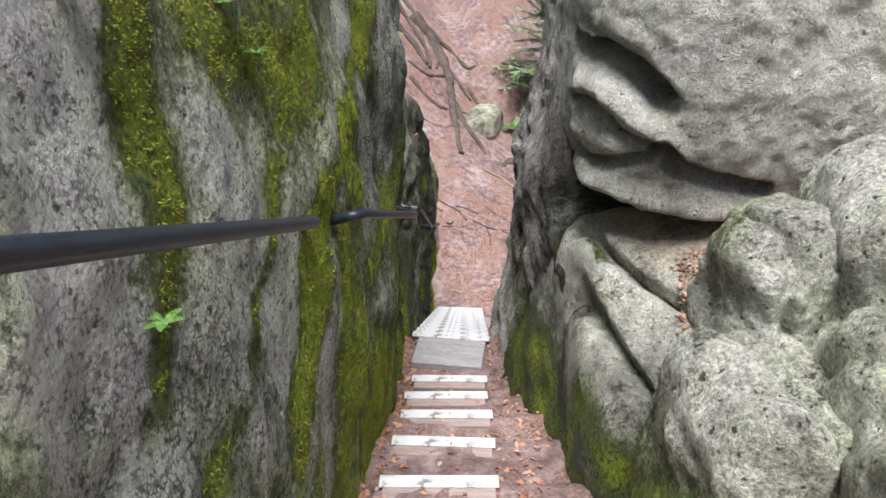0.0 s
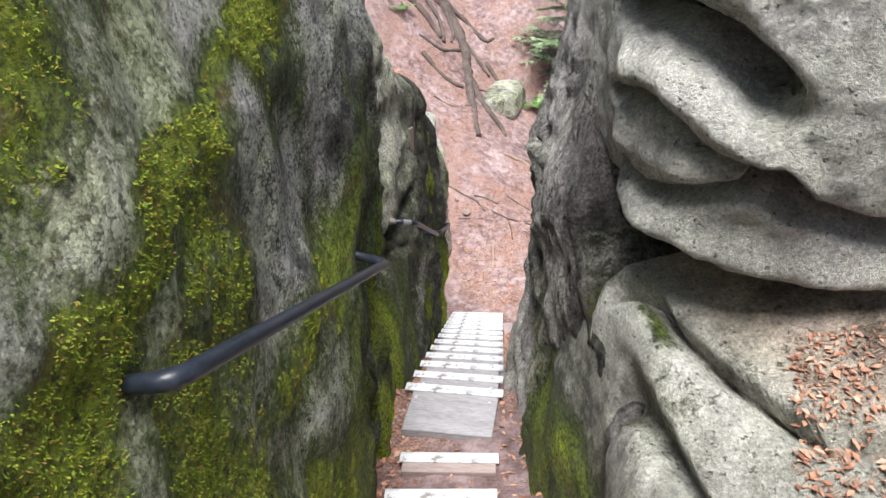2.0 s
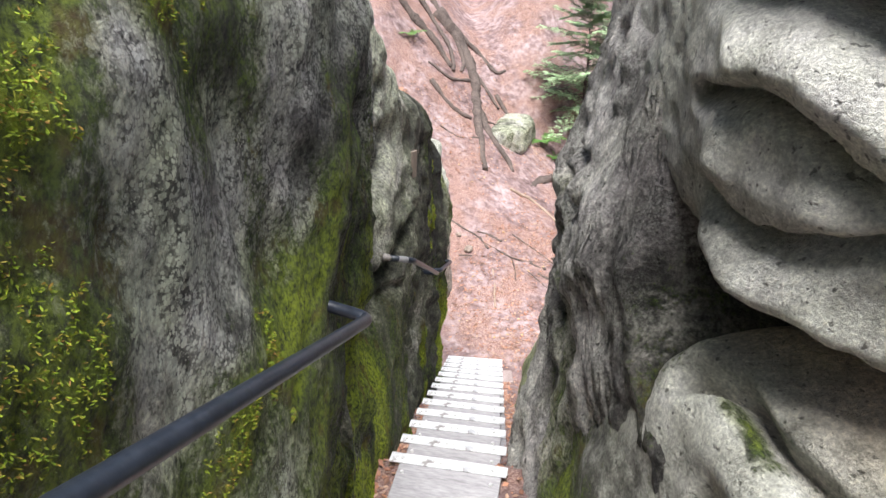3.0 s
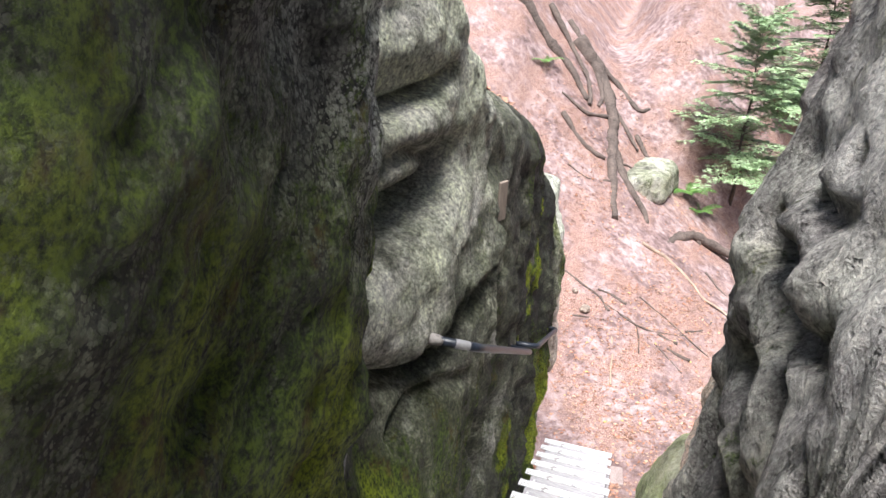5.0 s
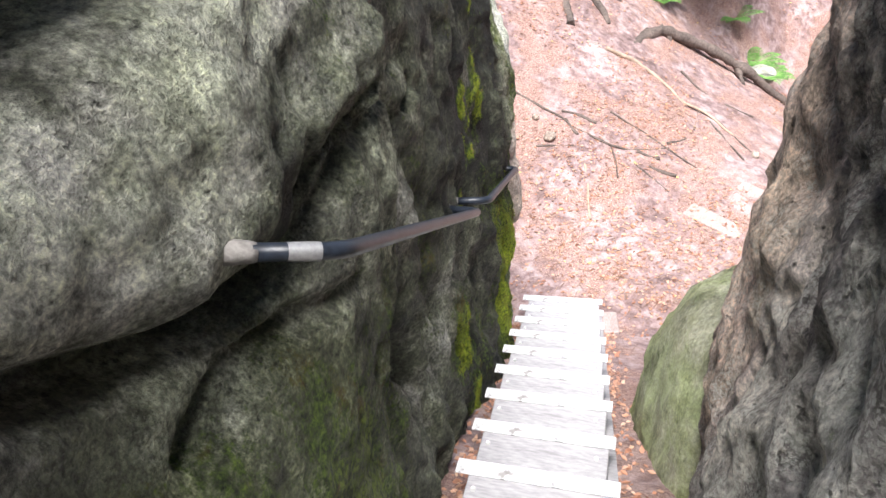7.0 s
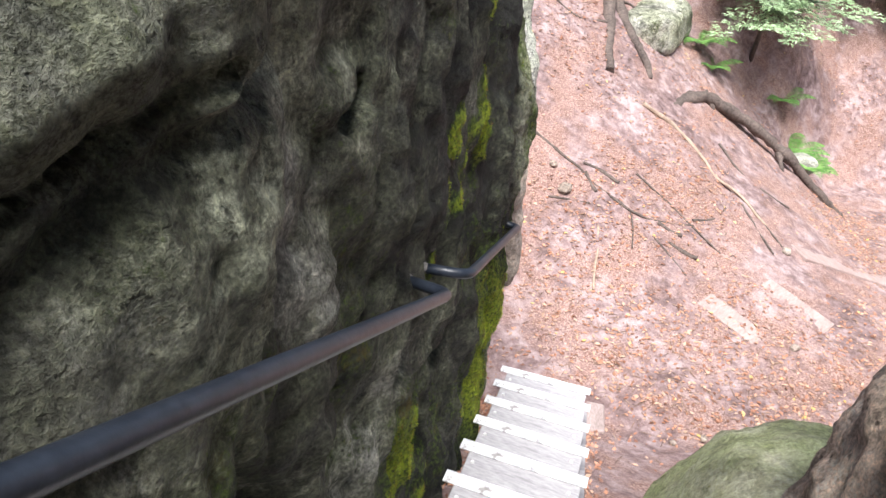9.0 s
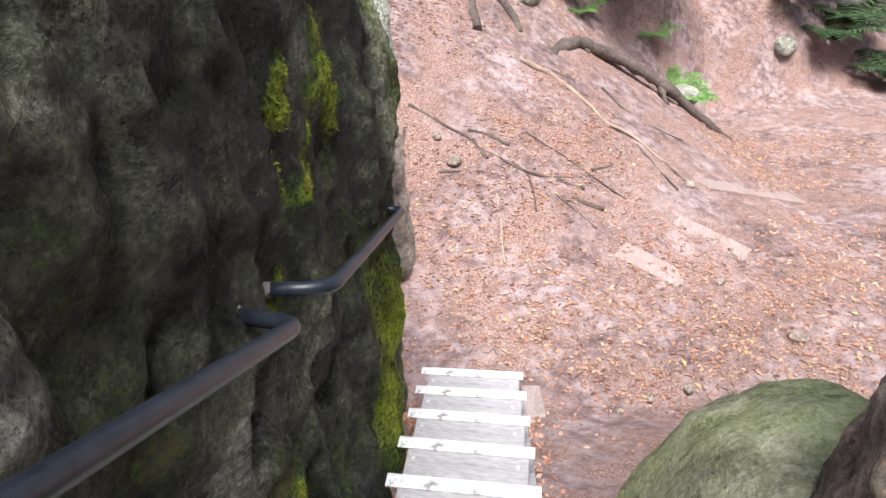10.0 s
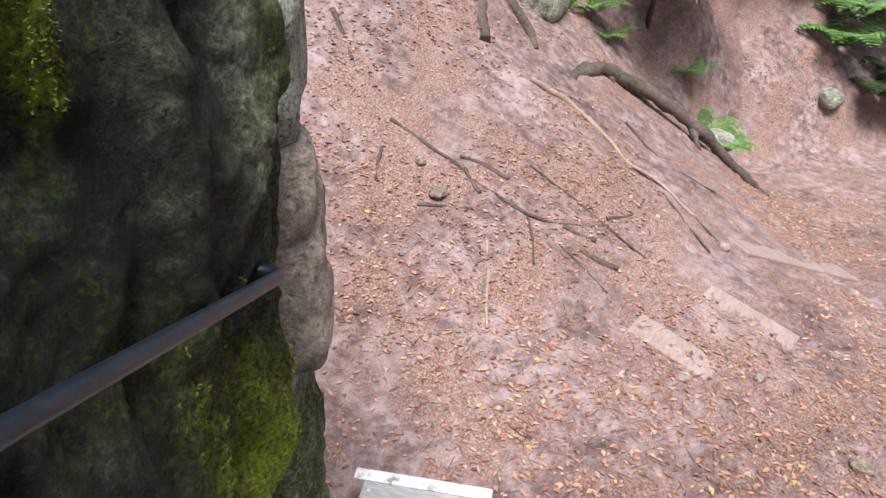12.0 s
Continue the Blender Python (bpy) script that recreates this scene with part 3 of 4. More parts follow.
def head_hood(p):
    """The eye and mouth hollows run back and up under the brow."""
    eye = np.exp(-(line_gap(p, CREASES_HEAD[0][0]) / 0.22) ** 4) * np.exp(-(line_gap(p * np.array(ACROSS_Y), [(x, 0, z) for x, y, z in CREASES_HEAD[0][0]]) / 0.05) ** 4)
    mouth = np.exp(-(line_gap(p * np.array(ACROSS_Y), [(x, 0, z) for x, y, z in CREASES_HEAD[2][0]]) / 0.03) ** 4) * smooth(4.1, 3.9, p[..., 1])
    return eye[..., None] * np.array([0.06, 0.2, 0.05]) + mouth[..., None] * np.array([0.04, 0.12, 0.05])


def head_paint(p):
    moss = 0.12 * fbm(p, 3, 3, 81) - 0.1 + 0.3 * smooth(1.5, 2.1, p[..., 0]) * smooth(4.75, 4.4, p[..., 2])
    return moss, 0.64 + 0.16 * fbm(p, 2.5, 4, 82)


MOSS_NEAR = [
    ([(-0.06, 4.0, 5.3), (-0.06, 3.75, 4.98), (-0.05, 3.33, 4.84), (-0.04, 3.05, 4.75), (-0.05, 2.75, 4.68), (-0.07, 2.5, 4.45), (-0.08, 2.2, 4.2)], 0.10, 0.66),
    ([(-0.06, 3.1, 4.72), (-0.05, 2.9, 4.4), (-0.05, 2.75, 4.0)], 0.14, 0.5),
    ([(0.02, 4.2, 4.42), (-0.01, 3.95, 4.13), (-0.03, 3.45, 4.08), (-0.03, 2.95, 4.0), (-0.03, 2.7, 3.6)], 0.16, 0.52),
    ([(0.03, 4.5, 4.2), (0.0, 4.2, 3.7), (-0.03, 3.9, 3.2)], 0.3, 0.34),
    ([(-0.09, 2.95, 5.2), (-0.11, 2.75, 5.02), (-0.12, 2.5, 5.10), (-0.14, 2.25, 5.2)], 0.19, 0.5),
    ([(-0.16, 2.0, 5.35), (-0.16, 1.98, 5.2), (-0.14, 1.92, 5.02), (-0.12, 1.86, 4.86), (-0.12, 1.78, 4.7)], 0.07, 0.46),
    ([(-0.1, 2.4, 4.85), (-0.1, 2.27, 4.68), (-0.11, 1.85, 4.5)], 0.05, 0.42),
]
MOSS_FAR = [
    ([(-0.1, 8.15, 3.2), (-0.1, 8.0, 2.75), (-0.1, 8.04, 2.5), (-0.1, 7.98, 2.15)], 0.06, 0.80),
    ([(-0.1, 7.83, 2.85), (-0.1, 7.6, 2.73), (-0.1, 7.45, 2.6)], 0.07, 0.78),
    ([(-0.1, 7.94, 2.6), (-0.1, 7.78, 2.5), (-0.1, 7.6, 2.48), (-0.1, 7.34, 2.4)], 0.065, 0.74),
    ([(-0.1, 8.05, 2.1), (-0.1, 7.9, 1.6), (-0.1, 7.5, 1.2), (-0.1, 7.2, 1.2)], 0.16, 0.34),
    ([(-0.15, 7.2, 2.0), (-0.15, 7.15, 1.6)], 0.12, 0.5),
]
MOSS_LEDGE = [([(0.9, 3.85, 4.0), (0.93, 3.7, 3.93)], 0.03, 0.45), ([(0.85, 3.3, 3.5), (0.9, 2.9, 3.5)], 0.12, 0.5)]
CREASES_LEFT = [
    ([(0, 5.25, 3.72), (0, 5.5, 3.73), (0, 5.68, 3.735), (0, 5.83, 3.75), (0, 5.97, 3.785), (0, 6.06, 3.83)], 0.40, 0.062),
    ([(0, 5.3, 4.08), (0, 5.6, 4.08), (0, 5.74, 4.07), (0, 5.85, 4.08), (0, 5.98, 4.09), (0, 6.09, 4.12)], 0.12, 0.026),
    ([(0, 5.3, 3.94), (0, 5.42, 3.90), (0, 5.54, 3.88), (0, 5.65, 3.91), (0, 5.73, 3.935), (0, 5.81, 3.925), (0, 5.9, 3.89), (0, 6.03, 3.89)], 0.05, 0.022),
    ([(0, 5.22, 3.52), (0, 5.45, 3.33), (0, 5.63, 3.225), (0, 5.79, 3.172), (0, 5.93, 3.168)], 0.13, 0.036),
    ([(0, 5.95, 3.05), (0, 5.75, 3.09), (0, 5.6, 3.05)], 0.05, 0.02),
    ([(0, 5.87, 3.71), (0, 5.88, 3.71)], 0.04, 0.016),
    ([(0, 6.02, 3.19), (0, 6.13, 3.25), (0, 6.2, 3.28), (0, 6.5, 3.3)], 0.04, 0.03),
    ([(0, 7.6, 1.98), (0, 7.58, 1.88)], 0.14, 0.03),
    ([(0, 7.48, 1.70), (0, 7.45, 1.55)], 0.14, 0.035),
    ([(0, 7.82, 1.76), (0, 7.74, 1.70)], 0.16, 0.035),
    ([(0, 7.17, 2.30), (0, 7.18, 2.19)], 0.14, 0.05),
    ([(0, 6.86, 3.13), (0, 6.81, 3.09)], 0.12, 0.022),
    ([(0, 6.34, 2.58), (0, 6.5, 2.35), (0, 6.55, 2.15)], 0.18, 0.06),
    ([(0, 6.02, 3.28), (0, 6.12, 3.31), (0, 6.24, 3.33), (0, 6.34, 3.35)], 0.04, 0.014),
    ([(0, 5.6, 3.02), (0, 5.85, 3.05), (0, 6.1, 3.0)], 0.04, 0.03),
    ([(0, 6.07, 3.5), (0, 6.05, 3.3), (0, 5.98, 3.15)], 0.02, 0.02),
]
RIDGES_LEFT = [([(0, 5.3, 3.99), (0, 5.95, 4.0)], 0.05, 0.06), ([(0, 5.3, 4.2), (0, 5.9, 4.25)], 0.05, 0.08), ([(0, 5.5, 3.47), (0, 5.85, 3.5)], 0.05, 0.14), ([(0, 5.72, 3.32), (0, 5.86, 3.32)], 0.07, 0.09), ([(0, 6.0, 3.37), (0, 6.4, 3.45)], 0.03, 0.04)]
CREASES_RIGHT = [
    ([(0, 5.26, 3.99), (0, 5.12, 3.99), (0, 5.03, 3.97), (0, 4.95, 3.953)], 0.13, 0.03),
    ([(0, 5.29, 3.72), (0, 5.17, 3.74), (0, 5.08, 3.75), (0, 5.05, 3.685), (0, 5.01, 3.67)], 0.11, 0.024),
    ([(0, 4.97, 3.935), (0, 4.91, 3.926), (0, 4.855, 3.91), (0, 4.83, 3.876), (0, 4.79, 3.85), (0, 4.7, 3.7)], 0.12, 0.022),
    ([(0, 5.32, 3.536), (0, 5.21, 3.547), (0, 5.14, 3.534), (0, 5.05, 3.45)], 0.08, 0.024),
    ([(0, 5.26, 4.02), (0, 5.05, 4.025), (0, 4.92, 4.0), (0, 4.81, 3.99), (0, 4.72, 4.03)], 0.06, 0.02),
    ([(0, 5.08, 4.13), (0, 4.97, 4.14), (0, 4.87, 4.15)], 0.05, 0.015),
    ([(0, 5.45, 3.5), (0, 5.4, 3.2), (0, 5.3, 2.9)], 0.05, 0.03),
    ([(0, 4.55, 4.42), (0, 4.33, 4.34), (0, 4.23, 4.18), (0, 4.05, 4.12)], 0.04, 0.02),
]
COLUMNS_RIGHT = [([(0, 5.22, 3.85), (0, 5.02, 3.877), (0, 4.94, 3.846), (0, 4.88, 3.75)], 0.05, 0.05), ([(0, 5.22, 3.65), (0, 5.1, 3.63)], 0.035, 0.045), ([(0, 5.15, 4.08), (0, 4.85, 4.07)], 0.03, 0.04)]
CREASES_LEDGE = [
    ([(0.82, 3.97, 4.1), (0.90, 3.87, 4), (0.92, 3.74, 4), (1.0, 3.60, 4), (1.11, 3.47, 4), (1.22, 3.36, 4), (1.45, 3.30, 4)], 0.13, 0.02),
    ([(0.79, 3.75, 3.5), (0.83, 3.55, 3.5), (0.91, 3.28, 3.5), (0.98, 3.12, 3.5), (1.05, 2.95, 3.5)], 0.12, 0.022),
]
CREASES_HEAD = [
    ([(0.815, 4.02, 4.79), (0.88, 3.80, 4.81), (0.96, 3.68, 4.775), (1.026, 3.632, 4.717), (1.065, 3.607, 4.67)], 0.34, 0.04, 4),
    ([(0.814, 4.138, 4.565), (0.854, 3.877, 4.618), (0.898, 3.779, 4.596), (0.946, 3.714, 4.552), (1.01, 3.655, 4.529), (1.073, 3.614, 4.531), (1.128, 3.593, 4.485)], 0.11, 0.02, 2),
    ([(1.076, 3.614, 4.50), (1.147, 3.602, 4.431), (1.232, 3.589, 4.396), (1.386, 3.583, 4.349), (1.50, 3.585, 4.333)], 0.20, 0.03, 4),
    ([(0.848, 4.062, 4.399), (0.897, 3.886, 4.369), (0.979, 3.71, 4.418), (1.065, 3.626, 4.475)], 0.09, 0.022, 2),
    ([(0.819, 4.034, 4.93), (0.851, 3.879, 4.888), (0.904, 3.761, 4.88), (0.982, 3.661, 4.852), (1.032, 3.626, 4.79)], 0.035, 0.016, 2),
]
RIDGES_HEAD = [
    ([(0.86, 4.0, 4.33), (1.0, 3.76, 4.30), (1.17, 3.69, 4.28), (1.37, 3.67, 4.24), (1.6, 3.67, 4.24)], 0.105, 0.07),
    ([(0.835, 3.95, 4.69), (0.90, 3.78, 4.69), (0.98, 3.68, 4.64), (1.06, 3.62, 4.59), (1.18, 3.60, 4.50)], 0.05, 0.045),
    ([(0.85, 3.98, 4.50), (0.93, 3.79, 4.47)], 0.05, 0.06),
]

near_wall = left_near_wall()
far_wall = left_far_wall()
right_wall()
ledge = ledge_rock()
tagged(ball_rock("boulder", (1.90, 4.72, 4.93), (1.10, 1.20, 0.84), M_PALE, 4.6, 0, 280, 0.045, 7, head_carve, head_paint, 1.0, head_hood), "great pale rounded sandstone boulder with deep dark folds", "boulder", kind="structure")

def lobe_carve(p):
    """Upright furrows and shallow ledges worn into the blocks."""
    across = fbm(np.stack([p[..., 0] + 0.4 * p[..., 1], p[..., 2] * 0.25, 0 * p[..., 0]], -1), 5.5, 2, 97)
    return -0.05 * np.exp(-(across / 0.10) ** 2) + 0.03 * fbm(p, 4.5, 3, 98)


def lobe_paint(p):
    return 0.2 * fbm(p, 3, 3, 91) + 0.03 + 0.40 * smooth(4.35, 3.9, p[..., 2]) * smooth(1.1, 0.9, p[..., 0]), 0.60 + 0.3 * fbm(p, 3.0, 4, 92)


for at, radii, turn, power, seed in (((1.12, 2.58, 4.46), (0.19, 0.22, 0.26), 20, 2.8, 3), ((1.42, 2.60, 4.42), (0.21, 0.30, 0.38), -10, 3.4, 4), ((1.03, 2.28, 4.03), (0.22, 0.27, 0.43), 8, 3.8, 5), ((1.32, 2.16, 4.12), (0.22, 0.31, 0.47), -4, 3.8, 6)):
    tagged(ball_rock("boulder", at, radii, M_LOBE, power, turn, 110, 0.045, seed, lobe_carve, lobe_paint), "pale rounded sandstone boulder beside the steps", "boulder", "boulders beside the steps", kind="structure")

tagged(ball_rock("boulder", (1.08, 7.10, 0.93), (0.46, 0.72, 1.18), M_GREENISH, 2.6, 0, 80, 0.05, 8, None, lambda p: (0.05 + 0.2 * fbm(p, 2, 3, 93), 0.6 + 0.15 * fbm(p, 2.5, 3, 94))), "smooth greenish sandstone boulder at the foot of the cleft", "boulder", kind="structure")


# ---- ladder of plank steps, and the log steps above it ----
def tread(width, depth, earthy=False):
    step = empty("step")
    inset = 0.0 if earthy else 0.035
    plank = part("plank", box_bm(inset, width - 0.3 * inset, -depth, 0.0, -0.055, -0.006, 0.006), M_EARTHY if earthy else M_TREAD, step)
    bm = box_bm(-0.012, width + 0.012, -0.048, 0.012, -0.004, 0.004, 0.0015)
    box_bm(-0.012, width + 0.012, 0.008, 0.014, -0.05, 0.0015, 0.0015, bm)
    nosing = part("nosing", bm, M_STEEL, step, "galvanised steel edge strip")
    holes = ((0.46, -0.02), (0.54, -0.02)) if earthy else ((0.04, -0.02), (0.09, -0.02), (0.44, -0.02), (0.51, -0.02), (0.90, -0.02), (0.12, -0.10), (0.90, -0.10))
    for fx, fy in holes:
        bm = bmesh.new()
        bmesh.ops.create_cone(bm, cap_ends=True, segments=10, radius1=0.011, radius2=0.008, depth=0.010, matrix=Matrix.Translation((width * fx, fy, 0.006 if fy > -0.05 else -0.003)))
        part("bolt", bm, M_BOLT, nosing if fy > -0.05 else plank, "round steel bolt head")
    return step


for k in range(RISES + 1):
    f = k / RISES
    y, z = FOOT[0] + (TOP[0] - FOOT[0]) * f, FOOT[1] + (TOP[1] - FOOT[1]) * f
    x0, x1 = -0.04 + 0.04 * f, 0.53 - 0.05 * f
    s = tread(x1 - x0 + 0.03, 0.34)
    s.matrix_world = pose(x0 - 0.03, y + 0.03, z, 0, 0, -4.0 - 2.5 * f + random.uniform(-0.8, 0.8))
    tagged(s, "grey plank step with a galvanised edge strip and bolts", "step", "steps of the ladder stair")
for side in (-1, 1):
    bm = bmesh.new()
    a, b = Vector((-0.03 if side < 0 else 0.46, TOP[0] - 0.1, TOP[1] - 0.02)), Vector((-0.05 if side < 0 else 0.50, FOOT[0] + 0.02, FOOT[1] - 0.10))
    up = Vector((0, 0.5, 0.86))
    vs = [bm.verts.new(p + Vector((dx, 0, 0)) - up * dz) for p in (a, b) for dx in (0, 0.04) for dz in (0.06, 0.2)]
    for q in ((0, 1, 3, 2), (4, 6, 7, 5), (0, 4, 5, 1), (2, 3, 7, 6), (0, 2, 6, 4), (1, 5, 7, 3)):
        bm.faces.new([vs[i] for i in q])
    bmesh.ops.recalc_face_normals(bm, faces=bm.faces)
    tagged(link_bm("stringer", bm, M_TREAD), "grey timber stringer under the ladder steps", "stringer")
for y, z in UPPER:
    s = tread(0.44, 0.10, True)
    s.matrix_world = pose(0.0 + random.uniform(-0.01, 0.01), y, z, 0, 0, random.uniform(-3, 1))
    tagged(s, "muddy earth step edged with a pale metal strip", "step", "earth steps")


# ---- handrails ----
def handrail(root0, bend0, bend1, root1, worn=False):
    """A pipe bent at both ends into the rock, with mortar plugs; an end may be left off."""
    rail = empty("handrail", bend1)
    inv = Matrix.Translation(-Vector(bend1))
    line = []
    b0, b1 = Vector(bend0), Vector(bend1)
    d = (b1 - b0).normalized()
    if root0:
        r = Vector(root0)
        n = (r - b0).normalized()
        line += [r - n * -0.04, b0 + n * 0.05] + [b0 + n * 0.05 * (1 - t) ** 2 + d * 0.06 * t * t for t in (0.25, 0.5, 0.75)]
        line += [b0 + d * 0.06]
    else:
        line += [b0]
    line += [b0.lerp(b1, t) for t in (0.2, 0.4, 0.6, 0.8)]
    if root1:
        r = Vector(root1)
        n = (r - b1).normalized()
        line += [b1 - d * 0.06] + [b1 + n * 0.05 * t * t - d * 0.06 * (1 - t) ** 2 for t in (0.25, 0.5, 0.75)] + [b1 + n * 0.05, r + n * 0.04]
    else:
        line += [b1]
    bm = tube_bm([inv @ p for p in line], 0.0155, 14)
    pipe = part("pipe", bm, M_PIPE, rail)
    for r, b, show in ((root0, bend0, True), (root1, bend1, False)):
        if r:
            v, n = Vector(r), (Vector(r) - Vector(b)).normalized()
            bm = tube_bm([inv @ (v + n * 0.008), inv @ (v + n * 0.02), inv @ (v + n * 0.06)], [0.016, 0.018, 0.021], 12, 0.3, 3)
            part("mortar_plug", bm, M_MORTAR, pipe, "pale mortar where the pipe enters the rock")
    if worn:
        n = (Vector(root0) - b0).normalized()
        bm = tube_bm([inv @ (b0 + n * (0.09 - 0.011 * k)) for k in range(6)], [0.0158, 0.0162, 0.0163, 0.0163, 0.0162, 0.0158], 16, closed=False)
        part("worn_sleeve", bm, M_WORN, pipe, "bare metal where the coating is worn off")
    return tagged(rail, "black coated pipe handrail fixed to the rock", "handrail", "handrails on the rock wall")


handrail(None, (-0.035, -0.6, 6.03), (-0.03, 2.50, 4.69), (-0.10, 2.55, 4.67))
handrail((-0.065, 2.79, 4.56), (0.03, 2.75, 4.60), (0.085, 4.11, 3.99), (-0.06, 4.04, 4.08))
handrail((-0.125, 5.79, 3.305), (-0.022, 5.855, 3.262), (-0.005, 7.13, 2.51), (-0.11, 7.16, 2.50), True)
handrail((-0.11, 7.33, 2.43), (0.0, 7.35, 2.42), (0.0, 8.50, 1.91), (-0.12, 8.48, 1.93))


# ---- stones stacked at the end of the wall ----
for at, radii, turn, mat, label in (
    ((-0.28, 9.04, 1.64), (0.17, 0.20, 0.31), 12, M_BROWN, "pale brown sandstone block wedged behind the wall"),
    ((-0.255, 8.99, 1.86), (0.13, 0.17, 0.15), 30, M_BROWN, "pale brown stone topping the stack at the wall end"),
    ((-0.41, 9.04, 0.62), (0.24, 0.28, 0.66), -6, M_MIDROCK, "mossy grey sandstone block at the end of the wall"),
    ((-0.31, 9.04, 2.47), (0.18, 0.20, 0.46), 8, M_WALL, "dark sandstone block above the wedge"),
):
    tagged(ball_rock("stone_block", at, radii, mat, 6.0, turn, 60, 0.10, 13, None, lambda p: (0.25 * smooth(1.3, 0.8, p[..., 2]), 0.72 + 0.12 * fbm(p, 4, 2, 3))), label, "stone block", "stacked stone blocks", kind="structure")


# ---- roots and sticks on the ground ----
def root(line, r0, r1, lift=0.0, label="gnarled grey-brown tree root on the trodden soil", material=None, seed=0, heights=True):
    pts = [on_ground(x, y, lift) if heights else Vector((x, y, z)) for x, y, *z in line] if heights else [Vector(p) for p in line]
    if max(r0, r1) < 0.031:
        r0, r1 = 0.75 * r0, 0.75 * r1
    if heights:
        pts = [p - Vector((0, 0, (0.4 if max(r0, r1) > 0.03 else 0.8) * max(r0, r1) * (k % 2 + 0.2))) for k, p in enumerate(pts)]
    path = spline(pts, 9)
    n = len(path)
    for k, p in enumerate(path):
        p.x += (0.018 + 0.25 * max(r0, r1)) * noise.noise(p * 2.6 + Vector((seed, 0, 0)))
        p.z += 0.012 * noise.noise(p * 6.0 + Vector((0, seed, 0)))
    radii = [(r0 + (r1 - r0) * k / (n - 1)) * (1 + 0.35 * noise.noise(path[k] * 6.0) + 0.3 * noise.noise(path[k] * 17.0)) for k in range(n)]
    ob = link_bm("root", tube_bm(path, radii, 10, 0.3, seed), material or M_ROOT)
    return tagged(ob, label, "root", "tree roots in the soil")


root([(0.78, 13.2, 0.62), (0.95, 13.5, 0.72), (1.12, 13.8, 0.74), (1.36, 14.02, 0.71), (1.78, 14.14, 0.50), (2.33, 14.16, 0.17), (2.8, 14.18, -0.24), (3.25, 14.23, -0.60)], 0.085, 0.055, heights=False, label="thick arched root standing clear of the slope", seed=5)
root([(1.30, 14.05, 0.78), (1.42, 14.0, 0.62), (1.45, 13.95, 0.48)], 0.04, 0.03, heights=False, label="short root stub hanging from the arched root", seed=2)
root([(2.30, 14.14, 0.16), (2.34, 14.0, 0.06), (2.38, 13.9, -0.08)], 0.035, 0.03, heights=False, label="short root stub hanging from the arched root", seed=3)
root([(0.64, 13.01), (0.98, 13.04), (1.28, 12.86), (1.46, 12.65), (1.74, 12.51), (1.98, 12.25)], 0.03, 0.018, 0.02, "long pale stick lying on the slope", M_STICK, 4)
root([(-0.80, 16.25), (-0.33, 16.05), (-0.08, 15.35), (0.0, 14.8), (0.05, 14.23), (0.15, 13.6), (0.23, 13.15)], 0.14, 0.05, 0.02, "thick winding root running down the bank", seed=5)
root([(0.06, 14.6), (0.24, 14.27), (0.48, 13.9), (0.67, 13.56)], 0.08, 0.04, 0.02, "forked root branching on the bank", seed=6)
root([(-1.7, 15.6), (-1.2, 15.5), (-0.79, 15.40), (-0.45, 15.1)], 0.10, 0.05, 0.05, seed=7)
root([(-1.3, 16.3), (-0.8, 15.9), (-0.5, 15.5), (-0.4, 15.0)], 0.05, 0.03, 0.05, seed=8)
root([(-0.2, 15.7), (0.15, 15.3), (0.4, 15.05)], 0.04, 0.025, 0.03, seed=9)
root([(-0.75, 14.4), (-0.35, 14.2), (-0.05, 14.25)], 0.05, 0.03, 0.02, seed=10)
root([(0.35, 15.35), (0.6, 15.1), (0.9, 15.1)], 0.04, 0.02, 0.02, seed=19)
root([(-0.35, 11.91), (-0.14, 11.83), (0.11, 11.74), (0.36, 11.62), (0.68, 11.50), (0.96, 11.57), (1.23, 11.71)], 0.022, 0.012, 0.008, seed=11)
root([(0.16, 11.80), (0.32, 11.84), (0.51, 11.78)], 0.018, 0.03, 0.01, "curled root rising from the soil", seed=12)
root([(0.20, 11.72), (0.27, 11.62), (0.33, 11.55)], 0.022, 0.02, 0.01, "curled root rising from the soil", seed=20)
root([(0.90, 11.52), (1.03, 11.50), (1.14, 11.50)], 0.022, 0.026, 0.012, seed=21)
root([(1.03, 11.36), (1.12, 11.33), (1.28, 11.30)], 0.018, 0.03, 0.012, seed=13)
root([(0.40, 11.20), (0.43, 10.9), (0.46, 10.54)], 0.014, 0.02, 0.006, "straight pale stick pressed into the soil", M_STICK, 14)
root([(-0.07, 11.32), (0.1, 11.36), (0.30, 11.41)], 0.016, 0.010, 0.006, seed=15)
root([(1.23, 11.77), (1.42, 11.92), (1.56, 12.21)], 0.02, 0.012, 0.008, seed=16)
root([(-0.37, 11.67), (-0.37, 11.5), (-0.36, 11.39)], 0.012, 0.012, 0.006, seed=17)
root([(0.88, 11.35), (1.05, 11.22), (1.21, 11.05)], 0.014, 0.010, 0.006, seed=18)
root([(0.66, 12.0), (1.0, 11.85), (1.3, 11.62), (1.5, 11.5)], 0.014, 0.010, 0.006, seed=22)
root([(-0.91, 12.62), (-0.8, 12.45), (-0.69, 12.27)], 0.03, 0.015, 0.01, seed=23)
root([(1.74, 12.4), (1.9, 12.05), (2.0, 11.8)], 0.016, 0.012, 0.006, seed=24)
root([(1.80, 12.5), (2.0, 12.2), (2.12, 12.0)], 0.014, 0.012, 0.006, seed=25)
root([(0.65, 11.50), (0.7, 11.3), (0.72, 11.1)], 0.01, 0.008, 0.006, seed=26)

